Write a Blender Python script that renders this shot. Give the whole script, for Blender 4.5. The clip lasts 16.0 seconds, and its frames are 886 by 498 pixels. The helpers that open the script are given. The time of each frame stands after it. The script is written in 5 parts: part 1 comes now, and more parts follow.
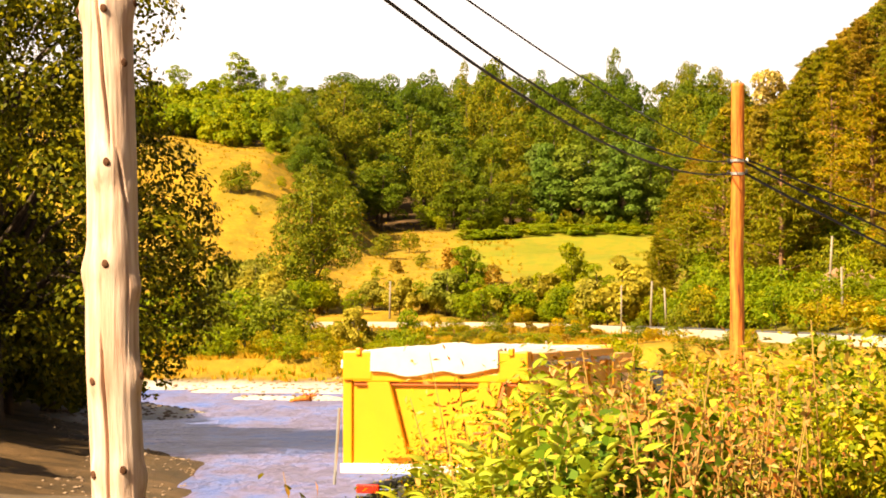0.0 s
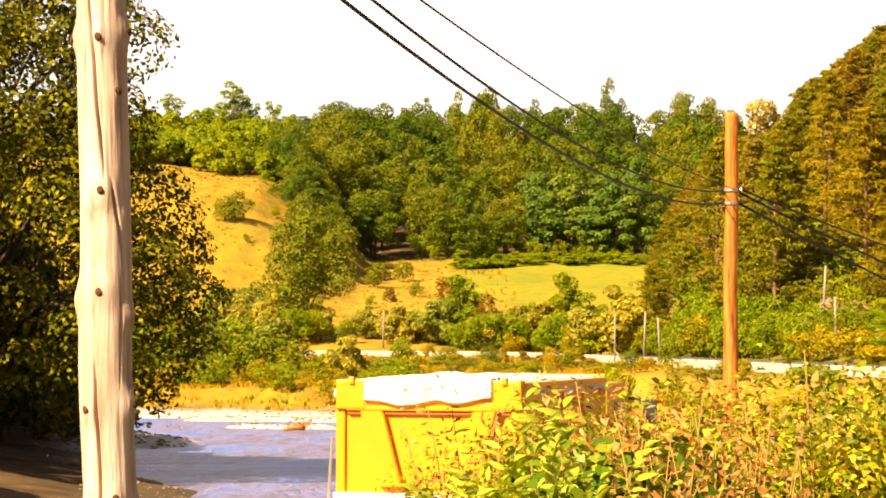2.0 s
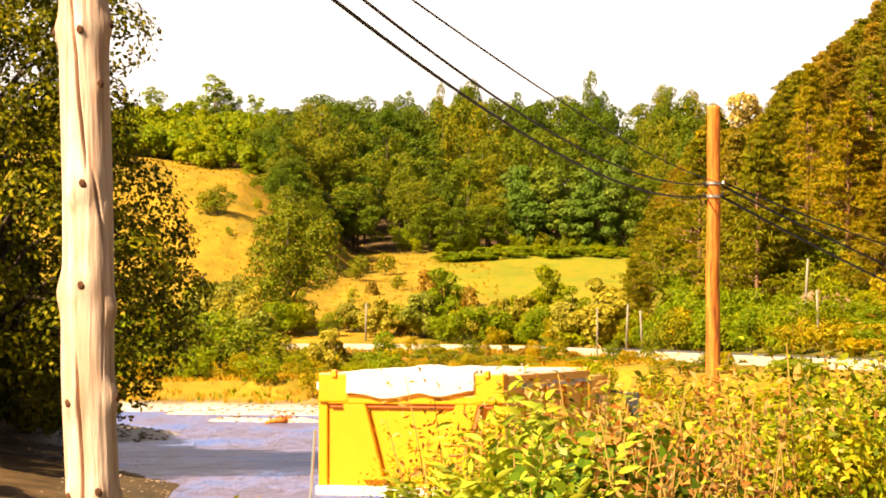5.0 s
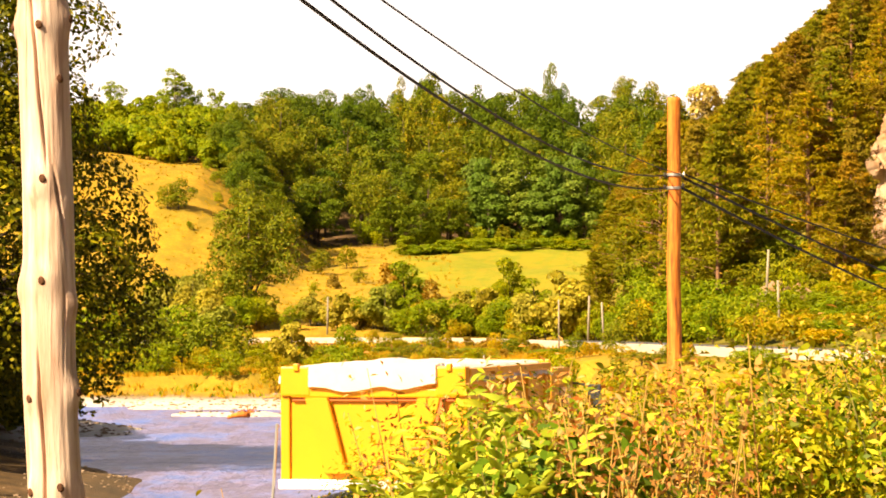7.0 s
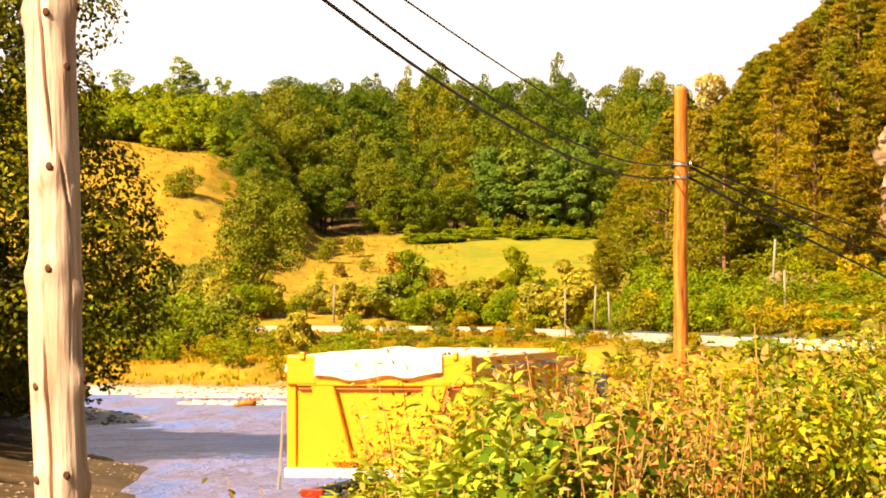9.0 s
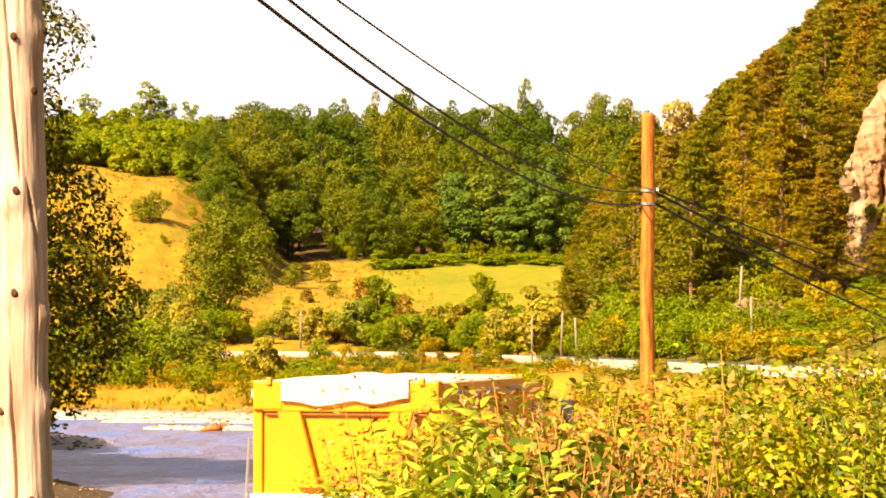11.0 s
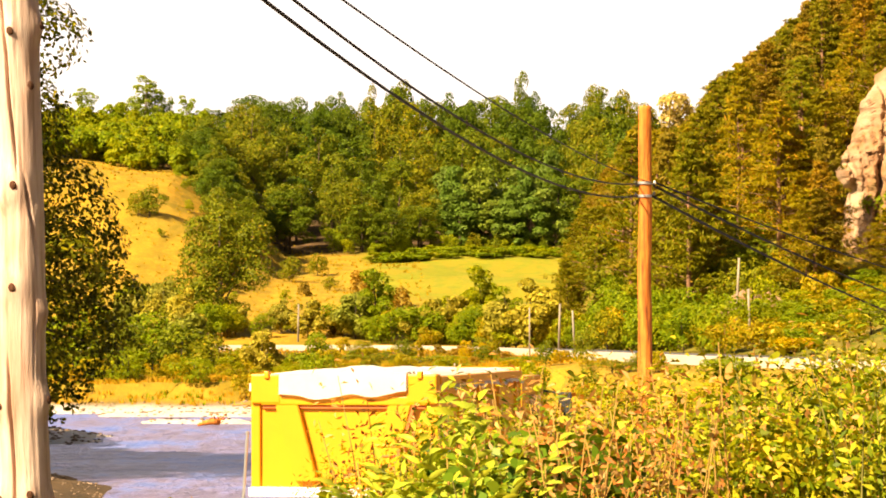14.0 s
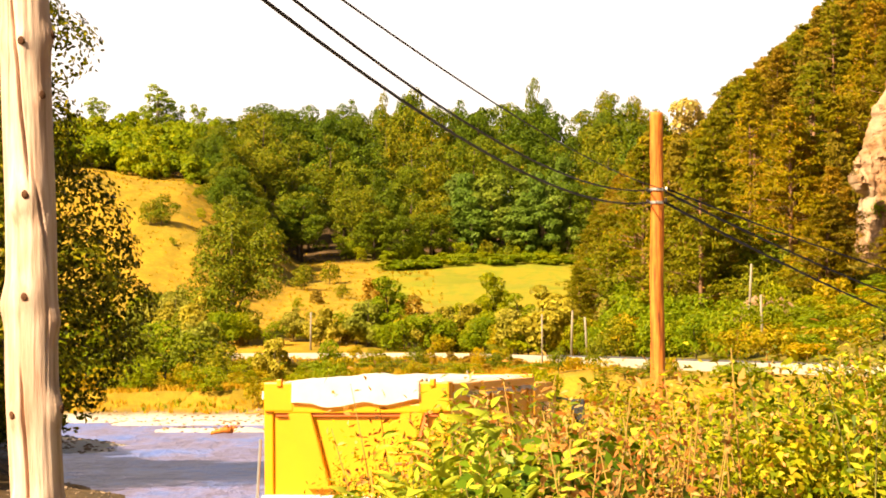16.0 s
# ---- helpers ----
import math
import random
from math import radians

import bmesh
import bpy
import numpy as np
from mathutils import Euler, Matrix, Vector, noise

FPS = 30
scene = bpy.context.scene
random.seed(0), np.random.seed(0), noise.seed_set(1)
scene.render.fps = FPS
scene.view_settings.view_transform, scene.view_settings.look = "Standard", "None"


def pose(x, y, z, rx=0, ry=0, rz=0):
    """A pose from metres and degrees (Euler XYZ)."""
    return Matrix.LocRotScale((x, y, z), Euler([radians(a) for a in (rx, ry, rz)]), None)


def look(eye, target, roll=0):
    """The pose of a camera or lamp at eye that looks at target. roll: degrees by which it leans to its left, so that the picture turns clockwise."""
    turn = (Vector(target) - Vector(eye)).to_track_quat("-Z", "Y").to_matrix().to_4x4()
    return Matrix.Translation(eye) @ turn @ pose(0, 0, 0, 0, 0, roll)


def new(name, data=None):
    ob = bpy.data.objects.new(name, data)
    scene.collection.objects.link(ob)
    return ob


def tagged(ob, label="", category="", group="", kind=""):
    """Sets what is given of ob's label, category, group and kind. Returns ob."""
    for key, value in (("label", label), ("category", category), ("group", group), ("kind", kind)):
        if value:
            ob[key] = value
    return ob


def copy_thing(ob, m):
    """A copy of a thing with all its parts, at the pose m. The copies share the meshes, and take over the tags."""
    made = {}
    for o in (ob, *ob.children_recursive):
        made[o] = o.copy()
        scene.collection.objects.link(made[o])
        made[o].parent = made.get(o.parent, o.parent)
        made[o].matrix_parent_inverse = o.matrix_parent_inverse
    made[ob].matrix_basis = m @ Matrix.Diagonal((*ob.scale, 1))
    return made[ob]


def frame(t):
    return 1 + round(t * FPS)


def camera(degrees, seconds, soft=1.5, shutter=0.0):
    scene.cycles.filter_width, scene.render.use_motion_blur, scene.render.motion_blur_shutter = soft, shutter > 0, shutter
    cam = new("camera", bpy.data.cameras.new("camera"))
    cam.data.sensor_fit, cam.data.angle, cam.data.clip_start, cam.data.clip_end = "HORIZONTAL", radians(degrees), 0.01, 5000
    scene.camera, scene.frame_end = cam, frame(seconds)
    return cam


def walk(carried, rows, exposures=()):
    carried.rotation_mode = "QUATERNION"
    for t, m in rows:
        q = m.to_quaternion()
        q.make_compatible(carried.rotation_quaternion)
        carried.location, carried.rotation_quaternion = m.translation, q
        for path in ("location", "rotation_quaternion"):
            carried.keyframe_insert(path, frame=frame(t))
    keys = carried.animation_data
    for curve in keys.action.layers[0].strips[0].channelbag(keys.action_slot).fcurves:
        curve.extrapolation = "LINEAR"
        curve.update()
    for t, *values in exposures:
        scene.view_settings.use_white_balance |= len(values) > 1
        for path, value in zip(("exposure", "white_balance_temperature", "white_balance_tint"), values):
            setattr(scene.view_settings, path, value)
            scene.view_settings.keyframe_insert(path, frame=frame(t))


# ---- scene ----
EYE = 4.5
cam = camera(18.0, 16.0, soft=1.8)
# seconds, yaw, pitch, roll of a camera held in one spot on the embankment
ROWS = [
    (0, -0.000, 1.146, -0.000),
    (0.5, -0.052, 1.259, 0.076),
    (1, -0.101, 1.318, 0.038),
    (1.5, -0.099, 1.470, 0.074),
    (2, -0.133, 1.740, -0.128),
    (2.5, -0.188, 1.847, -0.182),
    (3, -0.248, 1.937, 0.027),
    (3.5, -0.295, 1.897, 0.085),
    (4, -0.316, 1.703, -0.050),
    (4.2, -0.330, 1.613, -0.154),
    (6.3, -0.991, 1.581, 0.384),
    (6.5, -1.048, 1.518, 0.463),
    (7, -1.277, 1.454, 0.281),
    (7.5, -1.287, 1.428, 0.091),
    (8, -1.072, 1.231, -0.038),
    (8.5, -1.066, 1.180, 0.054),
    (10.8, -1.737, 1.711, 0.013),
    (11, -1.825, 1.753, -0.039),
    (11.5, -2.013, 1.839, 0.193),
    (12, -2.152, 1.757, 0.285),
    (12.5, -2.222, 1.695, 0.177),
    (13, -2.156, 1.640, 0.088),
    (13.5, -2.006, 1.595, 0.014),
    (14, -1.875, 1.610, 0.166),
    (14.5, -1.729, 1.645, 0.083),
    (15, -1.678, 1.710, 0.127),
    (15.5, -1.625, 1.730, 0.200),
    (16, -1.620, 1.762, 0.437),
]
walk(cam, [(t, pose(0, 0, EYE, 90 + pitch, roll, yaw)) for t, yaw, pitch, roll in ROWS],
     exposures=[(0.0, 1.72, 7700, 17), (16.0, 1.72, 7700, 17)])

# ---- world and sun ----
SUN_TO = Vector((-0.54, -0.51, 0.67)).normalized()
world = bpy.data.worlds.new("sky")
scene.world = world
world.use_nodes = True
wn = world.node_tree
sky = wn.nodes.new("ShaderNodeTexSky")
sky.sky_type = "NISHITA"
sky.sun_disc = False
sky.sun_elevation = math.asin(SUN_TO.z)
sky.sun_rotation = math.atan2(SUN_TO.x, SUN_TO.y)
sky.dust_density = 4.0
sky.air_density = 1.2
wn.links.new(sky.outputs[0], wn.nodes["Background"].inputs[0])
wn.nodes["Background"].inputs[1].default_value = 0.03
sun_data = bpy.data.lights.new("sun", "SUN")
sun_data.energy, sun_data.angle, sun_data.color = 5.0, radians(0.6), (1.0, 0.88, 0.66)
sun = new("sun", sun_data)
sun.matrix_world = look(SUN_TO * 300, (0, 0, 0))


# ---- materials ----
class Nodes:
    """A small helper round a material's node tree."""

    def __init__(self, name):
        self.mat = bpy.data.materials.new(name)
        self.mat.use_nodes = True
        self.tree = self.mat.node_tree
        self.bsdf = self.tree.nodes["Principled BSDF"]
        self.out = self.tree.nodes["Material Output"]
        self.coord = self.tree.nodes.new("ShaderNodeTexCoord").outputs["Object"]

    def add(self, kind, **inputs):
        node = self.tree.nodes.new(kind)
        for key, value in inputs.items():
            self.put(node, key.replace("_", " "), value)
        return node

    def put(self, node, key, value):
        if isinstance(value, bpy.types.NodeSocket):
            self.tree.links.new(value, node.inputs[key])
        else:
            node.inputs[key].default_value = value

    def noise(self, scale, detail=4.0, rough=0.6, stretch=None):
        v = self.coord
        if stretch:
            m = self.add("ShaderNodeMapping", Scale=stretch)
            self.tree.links.new(v, m.inputs["Vector"])
            v = m.outputs[0]
        return self.add("ShaderNodeTexNoise", Vector=v, Scale=scale, Detail=detail, Roughness=rough).outputs["Fac"]

    def ramp(self, fac, stops):
        node = self.add("ShaderNodeValToRGB", Fac=fac)
        el = node.color_ramp.elements
        while len(el) < len(stops):
            el.new(0.5)
        for e, (p, c) in zip(el, stops):
            e.position, e.color = p, (*c, 1)
        return node.outputs[0]

    def mix(self, fac, a, b, blend="MIX"):
        node = self.tree.nodes.new("ShaderNodeMix")
        node.data_type, node.blend_type = "RGBA", blend
        for i, v in ((0, fac), (6, a), (7, b)):
            if isinstance(v, bpy.types.NodeSocket):
                self.tree.links.new(v, node.inputs[i])
            elif i == 0:
                node.inputs[0].default_value = v
            else:
                node.inputs[i].default_value = (*v, 1)
        return node.outputs[2]

    def maths(self, op, a, b=0.0):
        node = self.tree.nodes.new("ShaderNodeMath")
        node.operation = op
        for i, v in ((0, a), (1, b)):
            if isinstance(v, bpy.types.NodeSocket):
                self.tree.links.new(v, node.inputs[i])
            else:
                node.inputs[i].default_value = v
        return node.outputs[0]

    def bump(self, height, strength, distance):
        return self.add("ShaderNodeBump", Height=height, Strength=strength, Distance=distance).outputs[0]

    def done(self, colour=None, rough=0.7, normal=None, metal=0.0, spec=0.5):
        if colour is not None:
            self.put(self.bsdf, "Base Color", colour if isinstance(colour, bpy.types.NodeSocket) else (*colour, 1))
        self.put(self.bsdf, "Roughness", rough)
        self.put(self.bsdf, "Metallic", metal)
        self.put(self.bsdf, "Specular IOR Level", spec)
        if normal is not None:
            self.put(self.bsdf, "Normal", normal)
        return self.mat


def leaf_material(name, dark, mid, light, rare=None, through_light=0.35, rough=0.5):
    """Leaves: each one its own tone, the plant as a whole its own too; light shines through."""
    n = Nodes(name)
    geo = n.add("ShaderNodeNewGeometry")
    info = n.add("ShaderNodeObjectInfo")
    stops = [(0.0, dark), (0.5, mid), (0.9, light)]
    if rare:
        stops.append((0.97, rare))
    c = n.ramp(geo.outputs["Random Per Island"], stops)
    tint = n.ramp(info.outputs["Random"], [(0.0, (0.74, 0.86, 0.7)), (0.5, (1, 1, 1)), (1.0, (1.3, 1.12, 0.8))])
    c = n.mix(1.0, c, tint, "MULTIPLY")
    c = n.mix(n.maths("MULTIPLY", n.noise(0.6), 0.5), c, n.mix(1.0, c, (0.6, 0.7, 0.6), "MULTIPLY"))
    n.done(c, rough, spec=0.05)
    trans = n.add("ShaderNodeBsdfTranslucent", Color=n.mix(1.0, c, (1.3, 1.25, 0.6), "MULTIPLY"))
    both = n.add("ShaderNodeMixShader", Fac=through_light)
    n.tree.links.new(n.bsdf.outputs[0], both.inputs[1])
    n.tree.links.new(trans.outputs[0], both.inputs[2])
    n.tree.links.new(both.outputs[0], n.out.inputs[0])
    return n.mat


def bark_material(name, a, b, scale=6.0):
    n = Nodes(name)
    f = n.noise(scale, 6, 0.7, (1, 1, 0.2))
    return n.done(n.ramp(f, [(0.3, a), (0.7, b)]), 0.9, n.bump(f, 0.6, 0.03), spec=0.2)


LEAF_DARK = leaf_material("leaf_forest", (0.045, 0.072, 0.004), (0.075, 0.112, 0.006), (0.12, 0.15, 0.009), None, 0.15)
LEAF_OLIVE = leaf_material("leaf_olive", (0.085, 0.1, 0.005), (0.135, 0.145, 0.007), (0.2, 0.195, 0.01), (0.26, 0.17, 0.01), 0.15)
LEAF_BLUE = leaf_material("leaf_bluish", (0.072, 0.115, 0.011), (0.105, 0.152, 0.017), (0.155, 0.2, 0.03), None, 0.15)
LEAF_BRIGHT = leaf_material("leaf_bright", (0.12, 0.165, 0.006), (0.195, 0.235, 0.009), (0.29, 0.295, 0.013))
LEAF_SLIM = leaf_material("leaf_fresh", (0.11, 0.17, 0.02), (0.18, 0.25, 0.032), (0.26, 0.33, 0.055))
LEAF_YELLOW = leaf_material("leaf_yellowing", (0.2, 0.17, 0.007), (0.33, 0.255, 0.01), (0.47, 0.34, 0.016), (0.45, 0.2, 0.02))
LEAF_GREY = leaf_material("leaf_willow", (0.13, 0.13, 0.014), (0.27, 0.25, 0.03), (0.41, 0.36, 0.06))
LEAF_PINE = leaf_material("leaf_pine", (0.125, 0.118, 0.005), (0.19, 0.155, 0.006), (0.255, 0.195, 0.008), (0.36, 0.165, 0.02), 0.2)
LEAF_PINE_BROWN = leaf_material("leaf_pine_brownish", (0.15, 0.11, 0.006), (0.23, 0.145, 0.012), (0.31, 0.19, 0.02), (0.14, 0.14, 0.008), 0.2)
LEAF_RUST = leaf_material("leaf_dry", (0.13, 0.08, 0.01), (0.23, 0.14, 0.018), (0.33, 0.21, 0.03))
LEAF_ALDER = leaf_material("leaf_alder", (0.03, 0.04, 0.003), (0.085, 0.09, 0.004), (0.2, 0.175, 0.008), None, 0.15)
LEAF_WEED = leaf_material("leaf_weed", (0.06, 0.095, 0.004), (0.23, 0.25, 0.012), (0.54, 0.43, 0.035), (0.56, 0.27, 0.08), 0.25, 0.42)
LEAF_SPROUT = leaf_material("leaf_sprout", (0.15, 0.2, 0.014), (0.3, 0.34, 0.03), (0.5, 0.5, 0.08), None, 0.28, 0.36)
LEAF_BROAD = leaf_material("leaf_broad", (0.04, 0.085, 0.006), (0.1, 0.17, 0.012), (0.26, 0.3, 0.03), (0.42, 0.4, 0.05), 0.2, 0.35)
LEAF_DRY_WEED = leaf_material("leaf_dry_weed", (0.42, 0.13, 0.035), (0.56, 0.25, 0.08), (0.64, 0.4, 0.18), (0.26, 0.28, 0.03))
GRASS_DRY = leaf_material("grass_dry", (0.3, 0.17, 0.012), (0.42, 0.24, 0.018), (0.5, 0.31, 0.03), (0.24, 0.24, 0.02))
GRASS_GREEN = leaf_material("grass_green", (0.12, 0.17, 0.006), (0.24, 0.26, 0.01), (0.36, 0.32, 0.014))
BARK = bark_material("bark", (0.03, 0.02, 0.013), (0.11, 0.075, 0.045))
BARK_PALE = bark_material("bark_pale", (0.14, 0.11, 0.07), (0.32, 0.27, 0.19))
BARK_PINE = bark_material("bark_pine", (0.12, 0.05, 0.025), (0.34, 0.19, 0.1))
STEM_GREEN = bark_material("green_stem", (0.06, 0.06, 0.01), (0.2, 0.17, 0.035), 20)
STEM = bark_material("stem", (0.2, 0.1, 0.02), (0.42, 0.26, 0.06), 20)
LEAF_CREAM = leaf_material("leaf_cream", (0.22, 0.2, 0.06), (0.38, 0.33, 0.13), (0.55, 0.46, 0.22))


def ground_material():
    n = Nodes("soil_grass_gravel")
    zone = n.add("ShaderNodeAttribute")
    zone.attribute_name = "zone"
    sep = n.add("ShaderNodeSeparateColor", Color=zone.outputs["Color"])
    big, mid, fine = n.noise(0.06, 5), n.noise(0.5, 6, 0.7), n.noise(6.0, 4, 0.7)
    base = n.ramp(mid, [(0.3, (0.03, 0.02, 0.008)), (0.5, (0.08, 0.046, 0.016)), (0.72, (0.17, 0.095, 0.04))])
    dry = n.ramp(mid, [(0.25, (0.26, 0.15, 0.014)), (0.5, (0.41, 0.225, 0.016)), (0.75, (0.5, 0.3, 0.03))])
    tuft = n.noise(0.35, 5, 0.75, (1, 0.35, 1))
    dry = n.mix(n.ramp(big, [(0.45, (0, 0, 0)), (0.7, (0.5, 0.5, 0.5))]), dry, (0.24, 0.2, 0.025))
    dry = n.mix(n.ramp(tuft, [(0.44, (0, 0, 0)), (0.58, (0.8, 0.8, 0.8))]), dry, (0.22, 0.155, 0.012))
    green = n.ramp(mid, [(0.25, (0.13, 0.16, 0.01)), (0.5, (0.2, 0.205, 0.011)), (0.75, (0.3, 0.25, 0.015))])
    green = n.mix(n.ramp(tuft, [(0.45, (0, 0, 0)), (0.58, (0.8, 0.8, 0.8))]), green, (0.3, 0.215, 0.013))
    stone = n.add("ShaderNodeTexVoronoi", Vector=n.coord, Scale=5.0).outputs["Color"]
    gravel = n.mix(0.5, n.ramp(fine, [(0.3, (0.34, 0.29, 0.22)), (0.7, (0.66, 0.58, 0.47))]), n.mix(0.85, stone, (0.55, 0.48, 0.38)))
    c = n.mix(sep.outputs[0], base, gravel)
    c = n.mix(sep.outputs[1], c, dry)
    c = n.mix(sep.outputs[2], c, green)
    c = n.mix(n.maths("MULTIPLY", fine, 0.45), c, n.mix(1.0, c, (0.5, 0.5, 0.5), "MULTIPLY"))
    return n.done(c, 0.95, n.bump(n.maths("ADD", fine, mid), 0.7, 0.12), spec=0.15)


def water_material():
    n = Nodes("river_water")
    small, ripple = n.noise(4.0, 3, 0.6, (1, 0.6, 1)), n.noise(1.3, 3, 0.6, (1, 0.6, 1))
    patch = n.noise(0.22, 4, 0.6, (0.8, 1.2, 1))
    rough_water = n.ramp(patch, [(0.4, (0.5, 0.5, 0.5)), (0.62, (1, 1, 1))])
    h = n.maths("MULTIPLY", n.maths("ADD", small, n.maths("MULTIPLY", ripple, 2.0)), rough_water)
    # patches of blue, lavender and brown reflection, painted into the water's colour
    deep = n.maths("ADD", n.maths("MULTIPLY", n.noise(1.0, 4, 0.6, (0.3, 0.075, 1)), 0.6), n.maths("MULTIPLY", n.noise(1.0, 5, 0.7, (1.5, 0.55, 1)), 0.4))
    sky_sheen = n.ramp(deep, [(0.36, (0.035, 0.1, 0.36)), (0.44, (0.1, 0.135, 0.33)), (0.5, (0.16, 0.135, 0.25)), (0.55, (0.11, 0.08, 0.115)), (0.62, (0.14, 0.13, 0.27))])
    return n.done(sky_sheen, 0.42, n.bump(h, 0.9, 0.3), spec=1.0)


GROUND = ground_material()
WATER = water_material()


def weathered_wood(name, stops, warm, scale=5.0):
    n = Nodes(name)
    grain = n.noise(scale * 4, 6, 0.65, (1, 1, 0.06))
    blotch = n.noise(scale, 4, 0.6, (1, 1, 0.5))
    c = n.ramp(grain, stops)
    c = n.mix(n.ramp(blotch, [(0.4, (0, 0, 0)), (0.75, (0.7, 0.7, 0.7))]), c, warm)
    return n.done(c, 0.75, n.bump(grain, 0.8, 0.015), spec=0.25)


WOOD_GREY = weathered_wood("bleached_wood", [(0.3, (0.26, 0.16, 0.1)), (0.46, (0.53, 0.37, 0.275)), (0.72, (0.76, 0.61, 0.49))], (0.42, 0.23, 0.14))
WOOD_TAR = weathered_wood("tarred_wood", [(0.34, (0.13, 0.03, 0.008)), (0.48, (0.46, 0.135, 0.016)), (0.72, (0.7, 0.27, 0.05))], (0.28, 0.07, 0.012))
WOOD_DARK = bark_material("dark_heartwood", (0.035, 0.014, 0.007), (0.13, 0.055, 0.025), 60)


def plain(name, colour, rough=0.5, metal=0.0, wear=0.3, scale=4.0, dirt=(0.5, 0.42, 0.32)):
    n = Nodes(name)
    f = n.noise(scale, 6, 0.7)
    g = n.noise(scale * 9, 3, 0.6)
    c = n.mix(n.ramp(f, [(0.45, (0, 0, 0)), (0.8, (wear, wear, wear))]), colour, tuple(a * b for a, b in zip(colour, dirt)))
    return n.done(c, rough, n.bump(n.maths("ADD", f, g), 0.15, 0.01), metal)


PAINT = plain("yellow_truck_paint", (0.64, 0.265, 0.006), 0.42, 0, 0.35, 1.6, (0.8, 0.72, 0.6))
# rusty trim colour, also painted as shade below the tailgate's beam
PAINT_RUST_SHADE = plain("orange_paint_and_shade", (0.5, 0.12, 0.02), 0.6)
TARP = plain("white_tarpaulin", (0.85, 0.8, 0.74), 0.55, 0, 0.3, 2.0, (0.75, 0.55, 0.4))
RUBBER = plain("rubber", (0.02, 0.02, 0.02), 0.8)
STEEL = plain("dark_steel", (0.05, 0.045, 0.04), 0.5, 0.6)
GALV = plain("galvanised_steel", (0.5, 0.5, 0.48), 0.4, 0.8)
CABLE = Nodes("black_cable").done((0.008, 0.007, 0.007), 0.7, spec=0.2)
CERAMIC = plain("white_porcelain", (0.75, 0.72, 0.66), 0.15, 0, 0.1)
RED_LENS = plain("red_lens", (0.5, 0.02, 0.01), 0.2, 0, 0.1)
CONCRETE = plain("pale_concrete", (0.46, 0.39, 0.29), 0.9, 0, 0.6, 0.5, (0.7, 0.66, 0.6))
ASPHALT = plain("asphalt", (0.07, 0.068, 0.065), 0.9, 0, 0.4, 0.7, (0.7, 0.7, 0.7))
GLASS = plain("dark_glass", (0.02, 0.025, 0.03), 0.08, 0, 0.1)


def rock_material(name, stops):
    n = Nodes(name)
    big, fine = n.noise(0.25, 6, 0.65), n.noise(2.0, 6, 0.7)
    c = n.ramp(big, stops)
    c = n.mix(n.ramp(fine, [(0.4, (0, 0, 0)), (0.7, (0.6, 0.6, 0.6))]), c, (0.2, 0.12, 0.07))
    return n.done(c, 0.9, n.bump(fine, 0.8, 0.3), spec=0.2)


ROCK = rock_material("limestone", [(0.3, (0.15, 0.1, 0.03)), (0.43, (0.32, 0.165, 0.07)), (0.55, (0.4, 0.25, 0.14)), (0.68, (0.47, 0.34, 0.22))])
STONE = rock_material("river_stone", [(0.3, (0.16, 0.1, 0.06)), (0.6, (0.33, 0.24, 0.16)), (0.8, (0.46, 0.38, 0.3))])


HAZE = bpy.data.materials.new("bright_haze")
HAZE.use_nodes = True
HAZE.node_tree.nodes.remove(HAZE.node_tree.nodes["Principled BSDF"])
glow = HAZE.node_tree.nodes.new("ShaderNodeEmission")
glow.inputs[1].default_value = 0.42
where = HAZE.node_tree.nodes.new("ShaderNodeSeparateXYZ")
HAZE.node_tree.links.new(HAZE.node_tree.nodes.new("ShaderNodeTexCoord").outputs["Generated"], where.inputs[0])
fade = HAZE.node_tree.nodes.new("ShaderNodeValToRGB")
HAZE.node_tree.links.new(where.outputs[2], fade.inputs[0])
HAZE.node_tree.links.new(fade.outputs[0], glow.inputs[0])
fade.color_ramp.elements[0].position, fade.color_ramp.elements[0].color = 0.2, (1.0, 0.97, 0.96, 1)
fade.color_ramp.elements[1].position, fade.color_ramp.elements[1].color = 0.75, (0.3, 0.42, 0.85, 1)
HAZE.node_tree.links.new(glow.outputs[0], HAZE.node_tree.nodes["Material Output"].inputs[0])


# ---- building helpers ----
def mesh_of(name, verts, faces, material, smooth=False):
    me = bpy.data.meshes.new(name)
    me.from_pydata([tuple(v) for v in verts], [], [tuple(int(i) for i in f) for f in faces])
    me.materials.append(material)
    if smooth:
        me.polygons.foreach_set("use_smooth", np.ones(len(me.polygons), dtype=bool))
    me.update()
    return me


def fast_quads(name, verts, quads, material):
    """A mesh of many loose quads, from arrays."""
    me = bpy.data.meshes.new(name)
    me.vertices.add(len(verts))
    me.vertices.foreach_set("co", np.asarray(verts, dtype=np.float32).ravel())
    k = quads.shape[1]
    me.loops.add(quads.size)
    me.loops.foreach_set("vertex_index", quads.astype(np.int32).ravel())
    me.polygons.add(len(quads))
    me.polygons.foreach_set("loop_start", np.arange(0, quads.size, k, dtype=np.int32))
    me.polygons.foreach_set("loop_total", np.full(len(quads), k, dtype=np.int32))
    me.materials.append(material)
    me.update(calc_edges=True)
    return me


